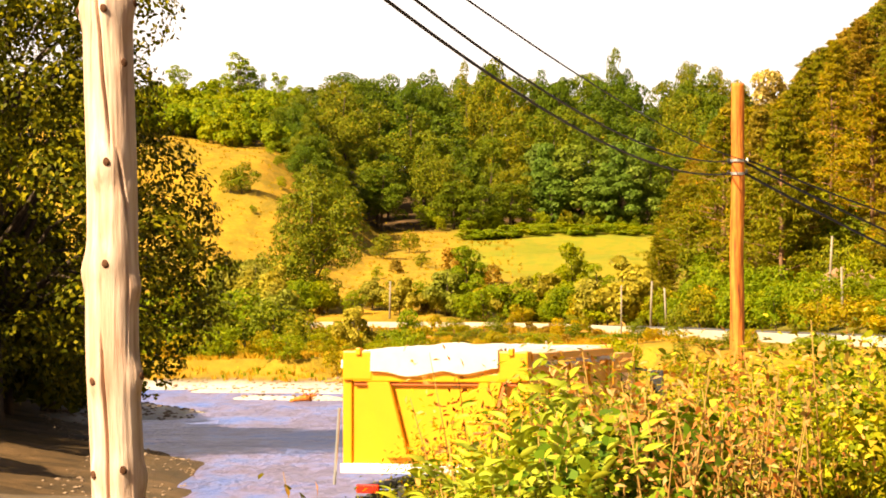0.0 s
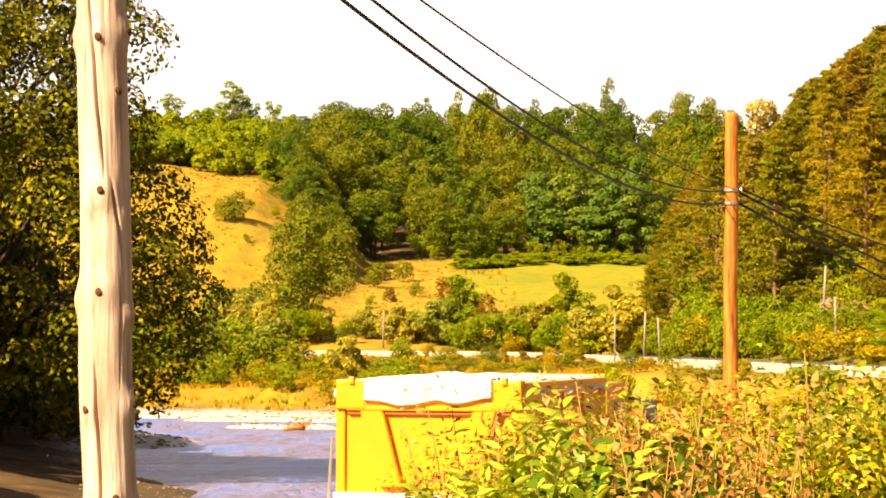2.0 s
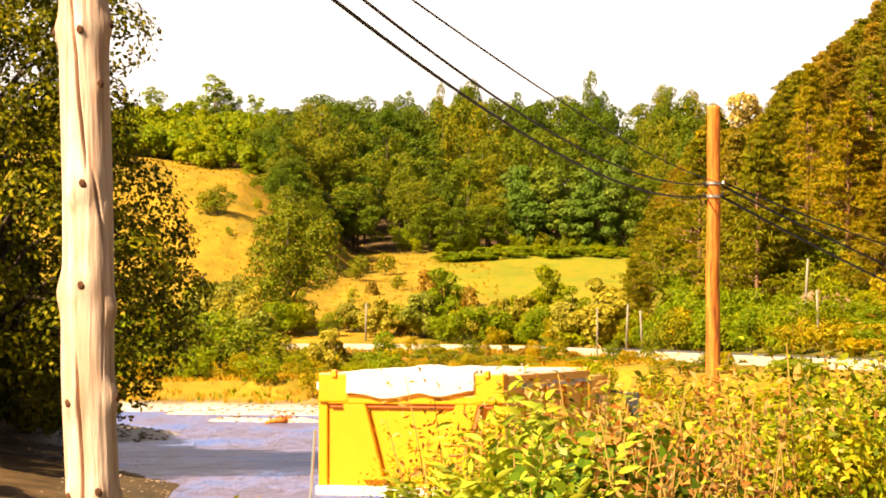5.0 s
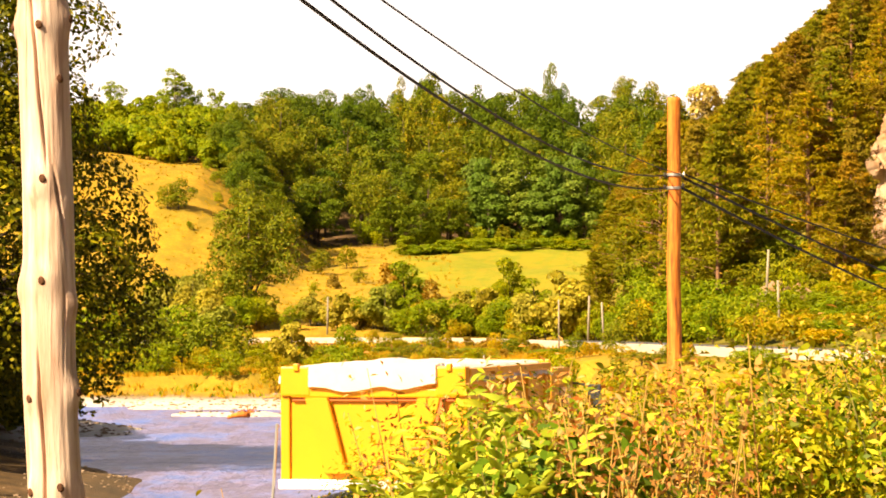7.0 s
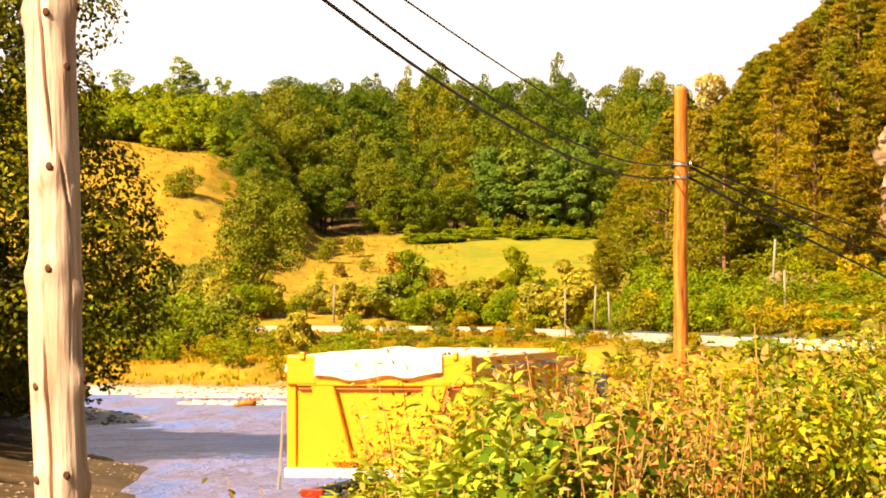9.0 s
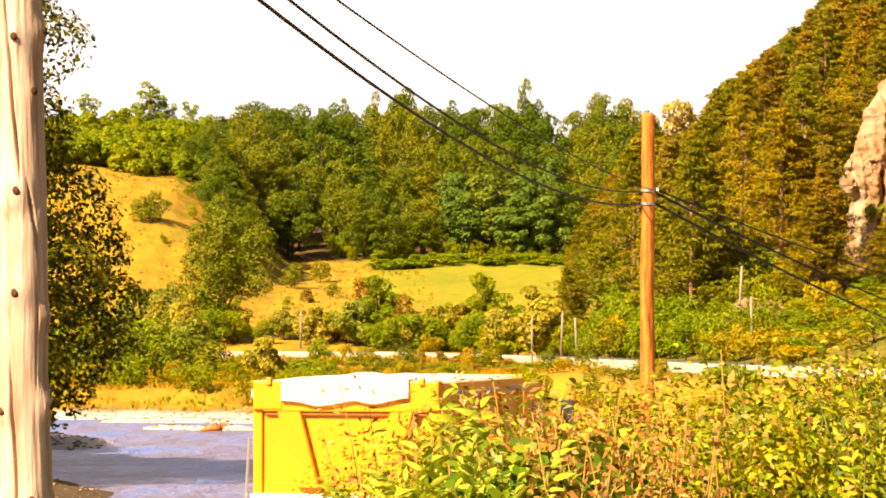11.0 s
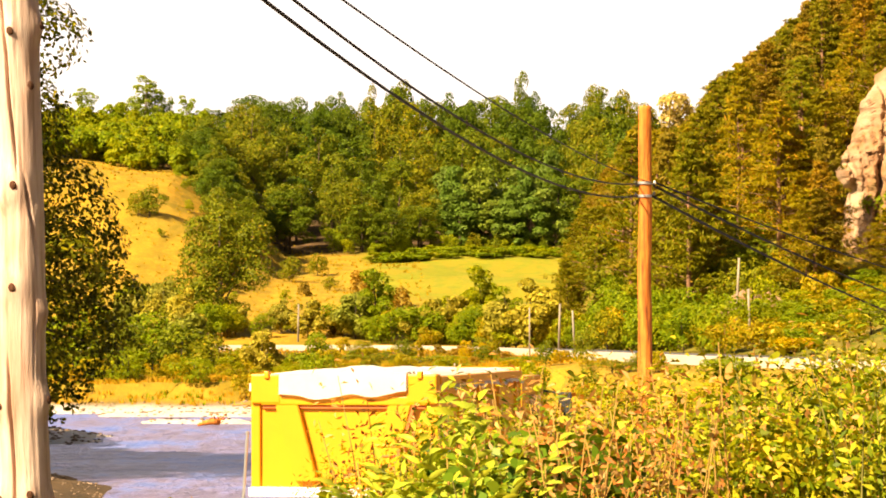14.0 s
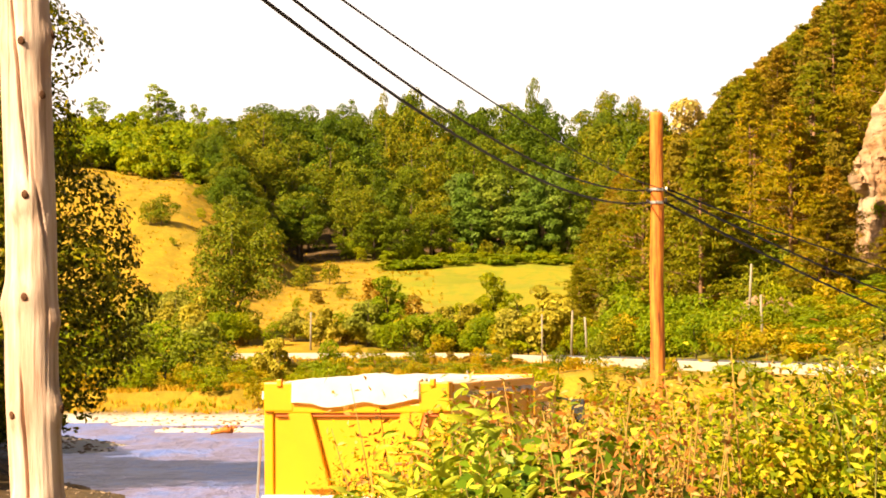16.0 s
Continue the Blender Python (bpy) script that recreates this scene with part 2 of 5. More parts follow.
def part(name, data, material, parent, label="", at=None):
    """One mesh object under a thing or a part. data: a mesh or a bmesh."""
    if isinstance(data, bmesh.types.BMesh):
        me = bpy.data.meshes.new(name)
        data.to_mesh(me)
        data.free()
        me.materials.append(material)
        data = me
    ob = new(name, data)
    ob.parent = parent
    if at is not None:
        ob.matrix_basis = at
    return tagged(ob, label)


def thing(name, label, category, group="", kind="", at=None):
    ob = new(name)
    ob.empty_display_size = 0.2
    if at is not None:
        ob.matrix_basis = at
    return tagged(ob, label, category, group, kind)


def box_bm(sx, sy, sz, centre=(0, 0, 0), bevel=0.0, turn=None):
    bm = bmesh.new()
    bmesh.ops.create_cube(bm, size=1)
    bmesh.ops.scale(bm, vec=(sx, sy, sz), verts=bm.verts)
    if bevel:
        bmesh.ops.bevel(bm, geom=bm.edges[:], offset=bevel, segments=2, affect="EDGES", profile=0.6)
    if turn is not None:
        bmesh.ops.transform(bm, matrix=turn, verts=bm.verts)
    bmesh.ops.translate(bm, vec=centre, verts=bm.verts)
    return bm


def tube(points, radii, sides=8, close=True):
    """Verts and faces of a tapered tube along points."""
    verts, faces = [], []
    pts = [Vector(p) for p in points]
    for i, p in enumerate(pts):
        d = (pts[min(i + 1, len(pts) - 1)] - pts[max(i - 1, 0)]).normalized()
        a = d.cross(Vector((0.13, 0.97, 0.21))).normalized()
        b = d.cross(a)
        for k in range(sides):
            w = 2 * math.pi * k / sides
            verts.append(p + (a * math.cos(w) + b * math.sin(w)) * radii[i])
        if i:
            o = (i - 1) * sides
            for k in range(sides):
                k2 = (k + 1) % sides
                faces.append((o + k, o + k2, o + sides + k2, o + sides + k))
    if close:
        faces.append(tuple(range(sides))[::-1])
        faces.append(tuple(range(len(verts) - sides, len(verts))))
    return verts, faces


def join(pieces):
    verts, faces = [], []
    for v, f in pieces:
        o = len(verts)
        verts.extend(v)
        faces.extend(tuple(i + o for i in q) for q in f)
    return verts, faces


def smooth(a):
    a = np.clip(a, 0.0, 1.0)
    return a * a * (3 - 2 * a)


def leaves(rng, centres, normals, length, width, fold=0.15, shape=4):
    """Loose pointed leaves at the centres, facing along the normals."""
    n = len(centres)
    nor = normals / np.linalg.norm(normals, axis=1, keepdims=True)
    ref = rng.normal(size=(n, 3))
    a = np.cross(nor, ref)
    a /= np.linalg.norm(a, axis=1, keepdims=True)
    b = np.cross(nor, a)
    ln = (length * rng.uniform(0.65, 1.35, n))[:, None]
    wd = (width * rng.uniform(0.65, 1.35, n))[:, None]
    lift = nor * ln * fold
    if shape == 3:
        v = np.stack([centres - a * ln / 2, centres + b * wd * 0.7 + lift, centres + a * ln / 2 - b * wd * 0.45], 1)
    elif shape == 6:
        v = np.stack([centres - a * ln / 2, centres - a * ln * 0.2 + b * wd * 0.46 + lift * 0.7, centres + a * ln * 0.15 + b * wd * 0.42 + lift,
                      centres + a * ln / 2, centres + a * ln * 0.15 - b * wd * 0.42 + lift, centres - a * ln * 0.2 - b * wd * 0.46 + lift * 0.7], 1)
    else:
        v = np.stack([centres - a * ln / 2, centres - a * ln * 0.08 + b * wd / 2 + lift, centres + a * ln / 2, centres - a * ln * 0.08 - b * wd / 2 + lift * 0.6], 1)
    return v.reshape(-1, 3), np.arange(n * v.shape[1]).reshape(n, v.shape[1])


# ---- the lie of the land ----
ROAD = [(-140, 236), (-60, 229), (-13, 226), (2, 220), (8, 210), (13, 190), (16, 160), (20, 126), (30, 85), (60, 40)]


def road_side(x, y):
    """Distance from the road's middle, minus on the river's side."""
    best = np.full(np.shape(x), 1e9)
    sign = np.ones(np.shape(x))
    for (ax, ay), (bx, by) in zip(ROAD, ROAD[1:]):
        dx, dy = bx - ax, by - ay
        s = np.clip(((x - ax) * dx + (y - ay) * dy) / (dx * dx + dy * dy), 0, 1)
        d = np.hypot(x - ax - s * dx, y - ay - s * dy)
        side = np.sign(dx * (y - ay) - dy * (x - ax))
        sign = np.where(d < best, side, sign)
        best = np.minimum(best, d)
    return best * np.where(sign == 0, 1, sign)


# outline of hill and woods against the sky: right and up for each metre of distance
OUTLINE_X = [-0.16, -0.095, -0.06, -0.05, -0.037, -0.018, -0.005, 0.009, 0.018, 0.03, 0.043, 0.0555, 0.0625, 0.067, 0.076, 0.084, 0.092, 0.102, 0.112, 0.121, 0.132, 0.145, 0.157, 0.165, 0.2, 0.4]
OUTLINE_Z = [0.07, 0.067, 0.07, 0.077, 0.0818, 0.081, 0.084, 0.083, 0.088, 0.083, 0.082, 0.084, 0.091, 0.081, 0.079, 0.085, 0.088, 0.083, 0.072, 0.073, 0.09, 0.099, 0.109, 0.119, 0.15, 0.3]


def wave(x, y, a, b, c):
    return np.sin(x * a + c) * np.cos(y * b - c * 1.7)


def inside_river(x, y):
    """Metres into the water, minus on land."""
    left = np.interp(y, [40, 62, 70, 79, 87, 100, 112, 117, 121, 128, 140, 150], [-4, -6, -6.3, -6.6, -9.2, -11.5, -12, -9.9, -12, -14.5, -26, -40])
    far = 149 + 2.0 * np.sin(x * 0.22) - 10 * smooth((x - 3) / 8) + 0.7 * np.sin(x * 0.9)
    near = 58 + 1.5 * np.sin(x * 0.5)
    return np.minimum(np.minimum(x - left, far - y), np.minimum(y - near, -road_side(x, y) - 14))


def bar(x, y):
    """The two gravel bars along the far bank and a spit before them."""
    one = smooth(1.0 - np.abs(y - 144.5 - 0.6 * np.sin(x * 0.4)) / 2.6) * smooth((x + 14) / 2) * smooth((2.6 - x) / 2)
    two = smooth(1.0 - np.abs(y - 131.5 + 0.25 * x) / 1.8) * smooth((x + 11) / 2) * smooth((-3.6 - x) / 2)
    spit = smooth(1.0 - np.hypot((x + 11.2) / 2.2, (y - 112) / 4.5)) * 0.9
    return np.maximum(np.maximum(one, two), spit)


def ground(x, y):
    x, y = np.asarray(x, float), np.asarray(y, float)
    side = road_side(x, y)
    near = 0.9 + 1.9 * smooth((29 - y) / 11)
    flat = near + wave(x, y, 0.35, 0.28, 0.4) * 0.08
    bank = np.interp(side, [-90, -74, -62, -30, -10, -5], [0.4, 0.5, 1.0, 1.4, 2.0, 2.75])
    z = np.where(y > 100, bank, flat)
    z = np.where((y > 84) & (y <= 100), flat + (bank - flat) * smooth((y - 84) / 16), z)
    # behind the road: the meadow, the wooded hill, the dry hill and the pine slope
    back = np.maximum(side - 5, 0)
    meadow = np.interp(y, [100, 226, 236, 335, 420, 520, 900, 2600], [0, 0, 0.9, 10.5, 21.5, 27, 30, 30])
    dry = np.interp(x, [-60, -32, -20, -16.5, -8], [12.5, 11.5, 10, 8, 0]) * smooth((y - 245) / 75)
    pine = np.minimum(0.62 * np.maximum(back - 3, 0), 34) * smooth((x - 12 - 0.08 * (y - 200)) / 9) * (1 - smooth((y - 290) / 60)) * (0.5 + 0.5 * smooth((y - 187) / 16))
    pine = np.minimum(pine, np.interp(x / np.maximum(y, 1), OUTLINE_X, OUTLINE_Z) * y + EYE - 13.5)
    pine = np.minimum(pine, np.maximum(0, np.interp(x / np.maximum(y, 1), [0.07, 0.084, 0.108, 0.12], [0.0, 0.045, 0.08, 0.2]) * y + EYE - 10))
    hill = np.maximum(meadow + dry, pine) + wave(x, y, 0.21, 0.17, 1.1) * 0.35 * smooth(back / 30)
    z = np.where(side > 4, 2.9 + np.minimum(back * 0.5, hill) + 0 * x, z)
    z = np.where(np.abs(side) <= 5, np.where(side < 0, z, np.minimum(z, 2.9 + np.maximum(side - 4, 0) * 0.4)), z)
    w = inside_river(x, y)
    z = np.where(w > -6, np.where(w > 0, -0.1 - np.minimum(w * 0.12, 0.7), np.minimum(z, 0.02 + 0.16 * -w + 0.05 * wave(x, y, 1.3, 0.9, 0.2))), z)
    return np.where(bar(x, y) > 0.05, np.maximum(z, -0.1 + 0.3 * bar(x, y) + 0.03 * wave(x, y, 2.1, 1.7, 0)), z)


def gz(x, y):
    return float(ground(np.array([x]), np.array([y]))[0])


def spaced(lo, hi, step, far):
    mid = list(np.arange(lo, hi, step))
    a, b, g = [], [], step
    p = lo
    while p > -far:
        g *= 1.35
        p -= g
        a.append(p)
    p, g = mid[-1], step
    while p < far:
        g *= 1.35
        p += g
        b.append(p)
    return np.array(a[::-1] + mid + b)


def build_ground():
    xs, ys = spaced(-46, 62, 0.75, 2400), spaced(-6, 450, 1.0, 2600)
    gx, gy = np.meshgrid(xs, ys)
    z = ground(gx, gy)
    verts = np.stack([gx, gy, z], -1).reshape(-1, 3)
    nx, ny = len(xs), len(ys)
    i = (np.arange(ny - 1)[:, None] * nx + np.arange(nx - 1)[None]).reshape(-1)
    me = fast_quads("ground", verts, np.stack([i, i + 1, i + nx + 1, i + nx], 1), GROUND)
    side = road_side(gx, gy)
    w = inside_river(gx, gy)
    # near bank keeps little gravel; its dark soil colour also deepens the shade
    r = smooth((w + 3.5) / 2.5) * (0.05 + 0.95 * smooth((gy - 98) / 8)) + smooth(bar(gx, gy) * 3)
    r = np.maximum(r, (0.1 + 0.5 * smooth((gx + 6) / 3)) * smooth((60 - gy) / 4) * smooth((gy - 27) / 4))
    dry = smooth((side - 3) / 3) * (1 - smooth((gx - 13) / 8)) * smooth((338 - gy) / 8)
    dry = np.maximum(dry, smooth((w + 16) / 4) * smooth((-w - 2) / 2) * (gy > 140))
    dry = np.maximum(dry, 0.9 * smooth((side + 60) / 8) * smooth((-side - 3.5) / 1.5) * smooth((gx - 4) / 4) * (gy > 84))
    r = r * (1 - smooth((side + 16) / 4) * (gy > 84) * (side < -3))
    green = smooth((gx - 0.5 + (gy - 300) * 0.02) / 3) * smooth((gy - 262) / 14) * smooth((345 - gy) / 6) * smooth((34 - gx) / 6)
    green = np.maximum(green, 0.8 * smooth((gy - 352) / 8) * smooth((-18 - gx) / 6))
    green = np.maximum(green, 0.5 * smooth((gx - 12) / 5) * smooth((side - 4) / 3) * smooth((30 - side) / 8) * (gy > 90))
    col = np.stack([np.clip(r, 0, 1), np.clip(dry, 0, 1), np.clip(green, 0, 1), np.ones_like(r)], -1).reshape(-1, 4)
    att = me.attributes.new("zone", "FLOAT_COLOR", "POINT")
    att.data.foreach_set("color", col.astype(np.float32).ravel())
    me.polygons.foreach_set("use_smooth", np.ones(len(me.polygons), dtype=bool))
    tagged(new("ground", me), "dry grass, soil and pale gravel of a river valley", "ground", kind="structure")


build_ground()


def build_water():
    xs, ys = np.linspace(-60, 120, 60), np.linspace(50, 160, 60)
    gx, gy = np.meshgrid(xs, ys)
    verts = np.stack([gx, gy, 0 * gx], -1).reshape(-1, 3)
    i = (np.arange(59)[:, None] * 60 + np.arange(59)[None]).reshape(-1)
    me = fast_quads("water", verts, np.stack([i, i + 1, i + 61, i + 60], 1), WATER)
    tagged(new("water", me), "shallow rippled river water, bluish violet sky sheen in its colour", "river", kind="structure")


build_water()
hazy = [(-900, 1900, -20), (900, 1900, -20), (900, 1900, 1500), (-900, 1900, 1500)]
tagged(new("backdrop", mesh_of("backdrop", hazy, [(0, 1, 2, 3)], HAZE)), "blown-out white summer sky behind the hill", "sky", kind="structure")


def along(points, step):
    out = []
    for (ax, ay), (bx, by) in zip(points, points[1:]):
        n = max(1, int(math.hypot(bx - ax, by - ay) / step))
        out += [(ax + (bx - ax) * k / n, ay + (by - ay) * k / n) for k in range(n)]
    return out + [points[-1]]


def smooth_line(points, step):
    p = np.array(along(points, step))
    for _ in range(int(14 / step)):
        p[1:-1] = (p[:-2] + 2 * p[1:-1] + p[2:]) / 4
    return p


def strip(line, offset_a, offset_b, z_a, z_b, thick):
    """A band along the line between two side offsets, with a body below."""
    d = np.gradient(line, axis=0)
    d /= np.linalg.norm(d, axis=1, keepdims=True)
    nrm = np.stack([-d[:, 1], d[:, 0]], 1)
    a, b = line + nrm * offset_a, line + nrm * offset_b
    n = len(line)
    rows = [np.c_[a, np.full(n, z_a - thick)], np.c_[a, np.full(n, z_a)], np.c_[b, np.full(n, z_b)], np.c_[b, np.full(n, z_b - thick)]]
    verts = np.stack(rows, 1).reshape(-1, 3)
    faces = []
    for i in range(n - 1):
        for k in range(3):
            faces.append((i * 4 + k, i * 4 + k + 1, i * 4 + 5 + k, i * 4 + 4 + k))
    return verts, faces


ROAD_LINE = smooth_line(ROAD[1:-1], 2.0)
v, f = strip(ROAD_LINE, -3.4, 3.6, 2.95, 2.98, 0.3)
tagged(new("road", mesh_of("road", v, f, ASPHALT)), "grey asphalt valley road behind a low parapet", "road", kind="structure")
v, f = strip(ROAD_LINE, -4.15, -3.75, 3.16, 3.18, 1.6)
tagged(new("parapet", mesh_of("parapet", v, f, CONCRETE)), "low pale concrete retaining wall along the road", "wall", kind="structure")


# ---- trees ----
def crown_mesh(name, rng, height, radius, lobes, count, leaf, material, low=0.2, shape=1.0, gap=0.0, profile=None):
    """A crown of many leaves on overlapping lobes, with an uneven outline."""
    k = rng.normal(size=(lobes, 3))
    k /= np.linalg.norm(k, axis=1, keepdims=True)
    k *= rng.uniform(0.35, 0.85, lobes)[:, None]
    mid, half = height * (1 + low) / 2, height * (1 - low) / 2
    taper = 1 - 0.35 * shape * np.clip(k[:, 2], -0.3, 1)
    if profile:
        zf = rng.uniform(low, 0.97, lobes)
        w = rng.uniform(0, 2 * math.pi, lobes)
        k = np.stack([np.cos(w), np.sin(w), (zf * height - mid) / half], 1) * np.stack([rng.uniform(0.25, 1, lobes) ** 0.6] * 2 + [np.ones(lobes)], 1)
        taper = np.interp(zf, *profile)
    c = np.stack([k[:, 0] * radius * taper, k[:, 1] * radius * taper, mid + k[:, 2] * half], 1)
    rad = radius * (rng.uniform(0.1, 0.22, lobes) if profile else rng.uniform(0.2, 0.4, lobes) * (1 if lobes < 30 else 0.8))
    which = rng.choice(lobes, count * 3, p=rad ** 2 / (rad ** 2).sum())
    d = rng.normal(size=(count * 3, 3))
    d /= np.linalg.norm(d, axis=1, keepdims=True)
    d[:, 2] = np.where(rng.random(count * 3) < 0.5, np.abs(d[:, 2]), d[:, 2])
    p = c[which] + d * (rad[which] * rng.uniform(0.75, 1.12, count * 3))[:, None] * np.array([1, 1, 0.8])
    keep = np.ones(len(p), bool)
    for i in range(lobes):
        keep &= ~((np.linalg.norm((p - c[i]) / np.array([1, 1, 0.8]), axis=1) < rad[i] * 0.72) & (which != i))
    keep &= rng.random(len(p)) > gap
    p, d = p[keep][:count], d[keep][:count]
    nor = d + rng.normal(size=d.shape) * 0.38 + np.array([0, 0, 0.2])
    v, q = leaves(rng, p, nor, leaf * (1 if profile else 1.15), leaf * 0.62, 0.15, 4 if profile else 3)
    return fast_quads(name, v, q, material), c


def trunk_mesh(name, rng, height, thick, targets, material, lean=0.04):
    bend = rng.normal(size=2) * lean * height
    top = height * 0.8
    line = [Vector((bend[0] * s * s, bend[1] * s * s, -0.4 + (top + 0.4) * s)) for s in (0, 0.06, 0.25, 0.5, 0.75, 1)]
    pieces = [tube(line, [thick * a for a in (1.5, 1.1, 0.9, 0.7, 0.45, 0.15)], 8)]
    for t in targets:
        t = Vector(t)
        s = min(0.9, max(0.25, (t.z - height * 0.15) / top * 0.75))
        start = Vector((bend[0] * s * s, bend[1] * s * s, -0.4 + (top + 0.4) * s))
        m = start.lerp(t, 0.5) + Vector((0, 0, 0.06 * height))
        pieces.append(tube([start, m, t], [thick * 0.38, thick * 0.24, thick * 0.06], 5))
    return mesh_of(name, *join(pieces), material, True)


def make_tree(name, label, rng, height, radius, lobes, count, leaf, material, bark, low=0.2, shape=1.0, thick=None, gap=0.0, limbs=8, category="tree", group="", profile=None):
    ob = thing(name, label, category, group)
    crown, c = crown_mesh("crown", rng, height, radius, lobes, count, leaf, material, low, shape, gap, profile)
    trunk = trunk_mesh("trunk", rng, height, thick or height * 0.018, c[:3 if category == "shrub" else limbs], bark)
    part("trunk", trunk, bark, ob)
    part("crown", crown, material, ob)
    return ob


def pine_mesh(rng, height, radius, count, leaf, material):
    """Ragged flat pads of needles round a tall reddish stem, an uneven top."""
    pts, nor, tips = [], [], []
    pads = 84
    n = count // pads
    for i in range(pads):
        s = (i + rng.uniform(0, 1)) / pads
        z = height * (0.2 + 0.77 * s)
        reach = radius * (1.0 - 0.88 * s ** 1.2) * rng.uniform(0.25, 1.05)
        w = i * 2.4 + rng.uniform(-0.5, 0.5)
        c = np.array([math.cos(w) * reach, math.sin(w) * reach, z + 0.1 * reach])
        size = radius * rng.uniform(0.16, 0.36) * (1.05 - 0.5 * s)
        d = rng.normal(size=(n, 3))
        d /= np.linalg.norm(d, axis=1, keepdims=True)
        pts.append(c + d * size * rng.uniform(0.5, 1.1, n)[:, None] * np.array([1, 1, 0.34]))
        nor.append(d * 0.6 + rng.normal(size=(n, 3)) * 0.5 + np.array([-0.25, -0.3, 0.4]))
        tips.append(tuple(c))
    v, q = leaves(rng, np.concatenate(pts), np.concatenate(nor), leaf * 1.4, leaf * 0.3, 0.1, 3)
    stem = [tube([(0, 0, -0.5), (0.05, 0, height * 0.4), (0, 0, height * 0.95)], [height * 0.015, height * 0.012, 0.02], 7)]
    for t in tips[::3]:
        stem.append(tube([(0, 0, t[2] - 0.5), t], [0.06, 0.015], 3))
    return fast_quads("crown", v, q, material), stem


def make_pine(label, rng, height, radius, count, leaf, material):
    ob = thing("pine_tree", label, "tree", "pines on the steep slope")
    crown, stem = pine_mesh(rng, height, radius, count, leaf, material)
    part("trunk", mesh_of("trunk", *join(stem), BARK_PINE, True), BARK_PINE, ob)
    part("crown", crown, material, ob)
    return ob


def plant(proto, x, y, turn, size, height=None, sink=0.0):
    """A copy of a prototype, set on the ground."""
    z = gz(x, y) - sink
    ob = copy_thing(proto, Matrix.Translation((x, y, z)) @ Matrix.Rotation(turn, 4, "Z"))
    ob.scale = (size, size, height or size)
    return ob


def drop(ob):
    """Take away a prototype that only served for copies."""
    for o in (*ob.children_recursive, ob):
        bpy.data.objects.remove(o)


rng = np.random.default_rng(11)
OAK = "broadleaf tree with dense dark green late-summer crown"
protos = {
    "dark": [make_tree("forest_tree", OAK, rng, 14, 4.9, 44, 6200, 0.36, LEAF_DARK, BARK, 0.0, 0.6, limbs=4, group="trees of the wooded hill") for _ in range(3)],
    "olive": [make_tree("forest_tree", "broadleaf tree with olive green crown turning yellow", rng, 14, 5.0, 44, 6200, 0.36, LEAF_OLIVE, BARK, 0.0, 0.6, limbs=4, group="trees of the wooded hill") for _ in range(3)],
    "high": [make_tree("forest_tree", "broadleaf tree with olive crown held high over deep shade", rng, 14, 5.2, 40, 5200, 0.36, LEAF_OLIVE, BARK, 0.3, 0.4, group="trees of the wooded hill") for _ in range(2)],
    "blue": [make_tree("forest_tree", "young tree with bluish green drooping foliage", rng, 11, 3.4, 36, 4200, 0.42, LEAF_BLUE, BARK, 0.02, 2.0, limbs=4, group="trees of the wooded hill") for _ in range(2)],
    "bright": [make_tree("slope_tree", "light green young tree on the hillside", rng, 8, 2.8, 30, 3000, 0.3, LEAF_BRIGHT, BARK, 0.05, group="light green trees") for _ in range(2)],
    "slim": [make_tree("slim_tree", "slim sparse light green tree on the crest", rng, 10, 2.3, 34, 2600, 0.28, LEAF_SLIM, BARK_PALE, -0.02, 1.0, gap=0.2, group="slim crest trees") for _ in range(2)],
    "shrub": [make_tree("shrub", "rounded olive green shrub in dry grass", rng, 3, 1.7, 18, 1500, 0.19, LEAF_OLIVE, BARK, 0.0, 0.6, 0.05, group="valley shrubs", category="shrub") for _ in range(2)],
    "bush": [make_tree("leafy_bush", "bright green leafy shrub near the river", rng, 3, 1.7, 18, 1500, 0.19, LEAF_BRIGHT, BARK, 0.0, 0.6, 0.05, group="valley shrubs", category="shrub") for _ in range(2)],
    "crest": [make_tree("crest_bush", "bright yellow-green brush along the hill crest", rng, 3, 2.0, 12, 1100, 0.36, LEAF_BRIGHT, BARK, -0.05, 0.4, 0.05, group="crest brush", category="shrub") for _ in range(2)],
    "yellow": [make_tree("yellowing_shrub", "yellow green weedy shrub beside the river", rng, 2.2, 1.5, 14, 1000, 0.2, LEAF_YELLOW, STEM, 0.0, 0.5, 0.04, group="yellowing shrubs", category="shrub") for _ in range(3)],
    "grey": [make_tree("willow_shrub", "grey-green willow shrub on the river bank", rng, 4, 1.7, 18, 2400, 0.26, LEAF_GREY, BARK, 0.0, 0.8, 0.05, group="willows", category="shrub") for _ in range(2)],
    "rust": [make_tree("dry_shrub", "rusty brown withered shrub", rng, 1.6, 1.1, 10, 700, 0.2, LEAF_RUST, STEM, 0.0, 0.5, 0.03, group="withered shrubs", category="shrub")],
    "pine": [make_pine("pine tree with olive needles and reddish bare trunk", rng, 13, 3.2, 6000, 0.3, LEAF_PINE if k < 4 else LEAF_PINE_BROWN) for k in range(6)],
}


def crown_top(ob):
    """The height that a prototype really reaches."""
    crown = next(o for o in ob.children if o.name.startswith("crown"))
    return max(v.co.z for v in crown.data.vertices)


TOPS = {ob.name: crown_top(ob) for options in protos.values() for ob in options}


def room(x, y):
    """How tall a tree at (x, y) may grow before it breaks the woods' outline."""
    return float(np.interp(x / y, OUTLINE_X, OUTLINE_Z)) * y + EYE - gz(x, y)


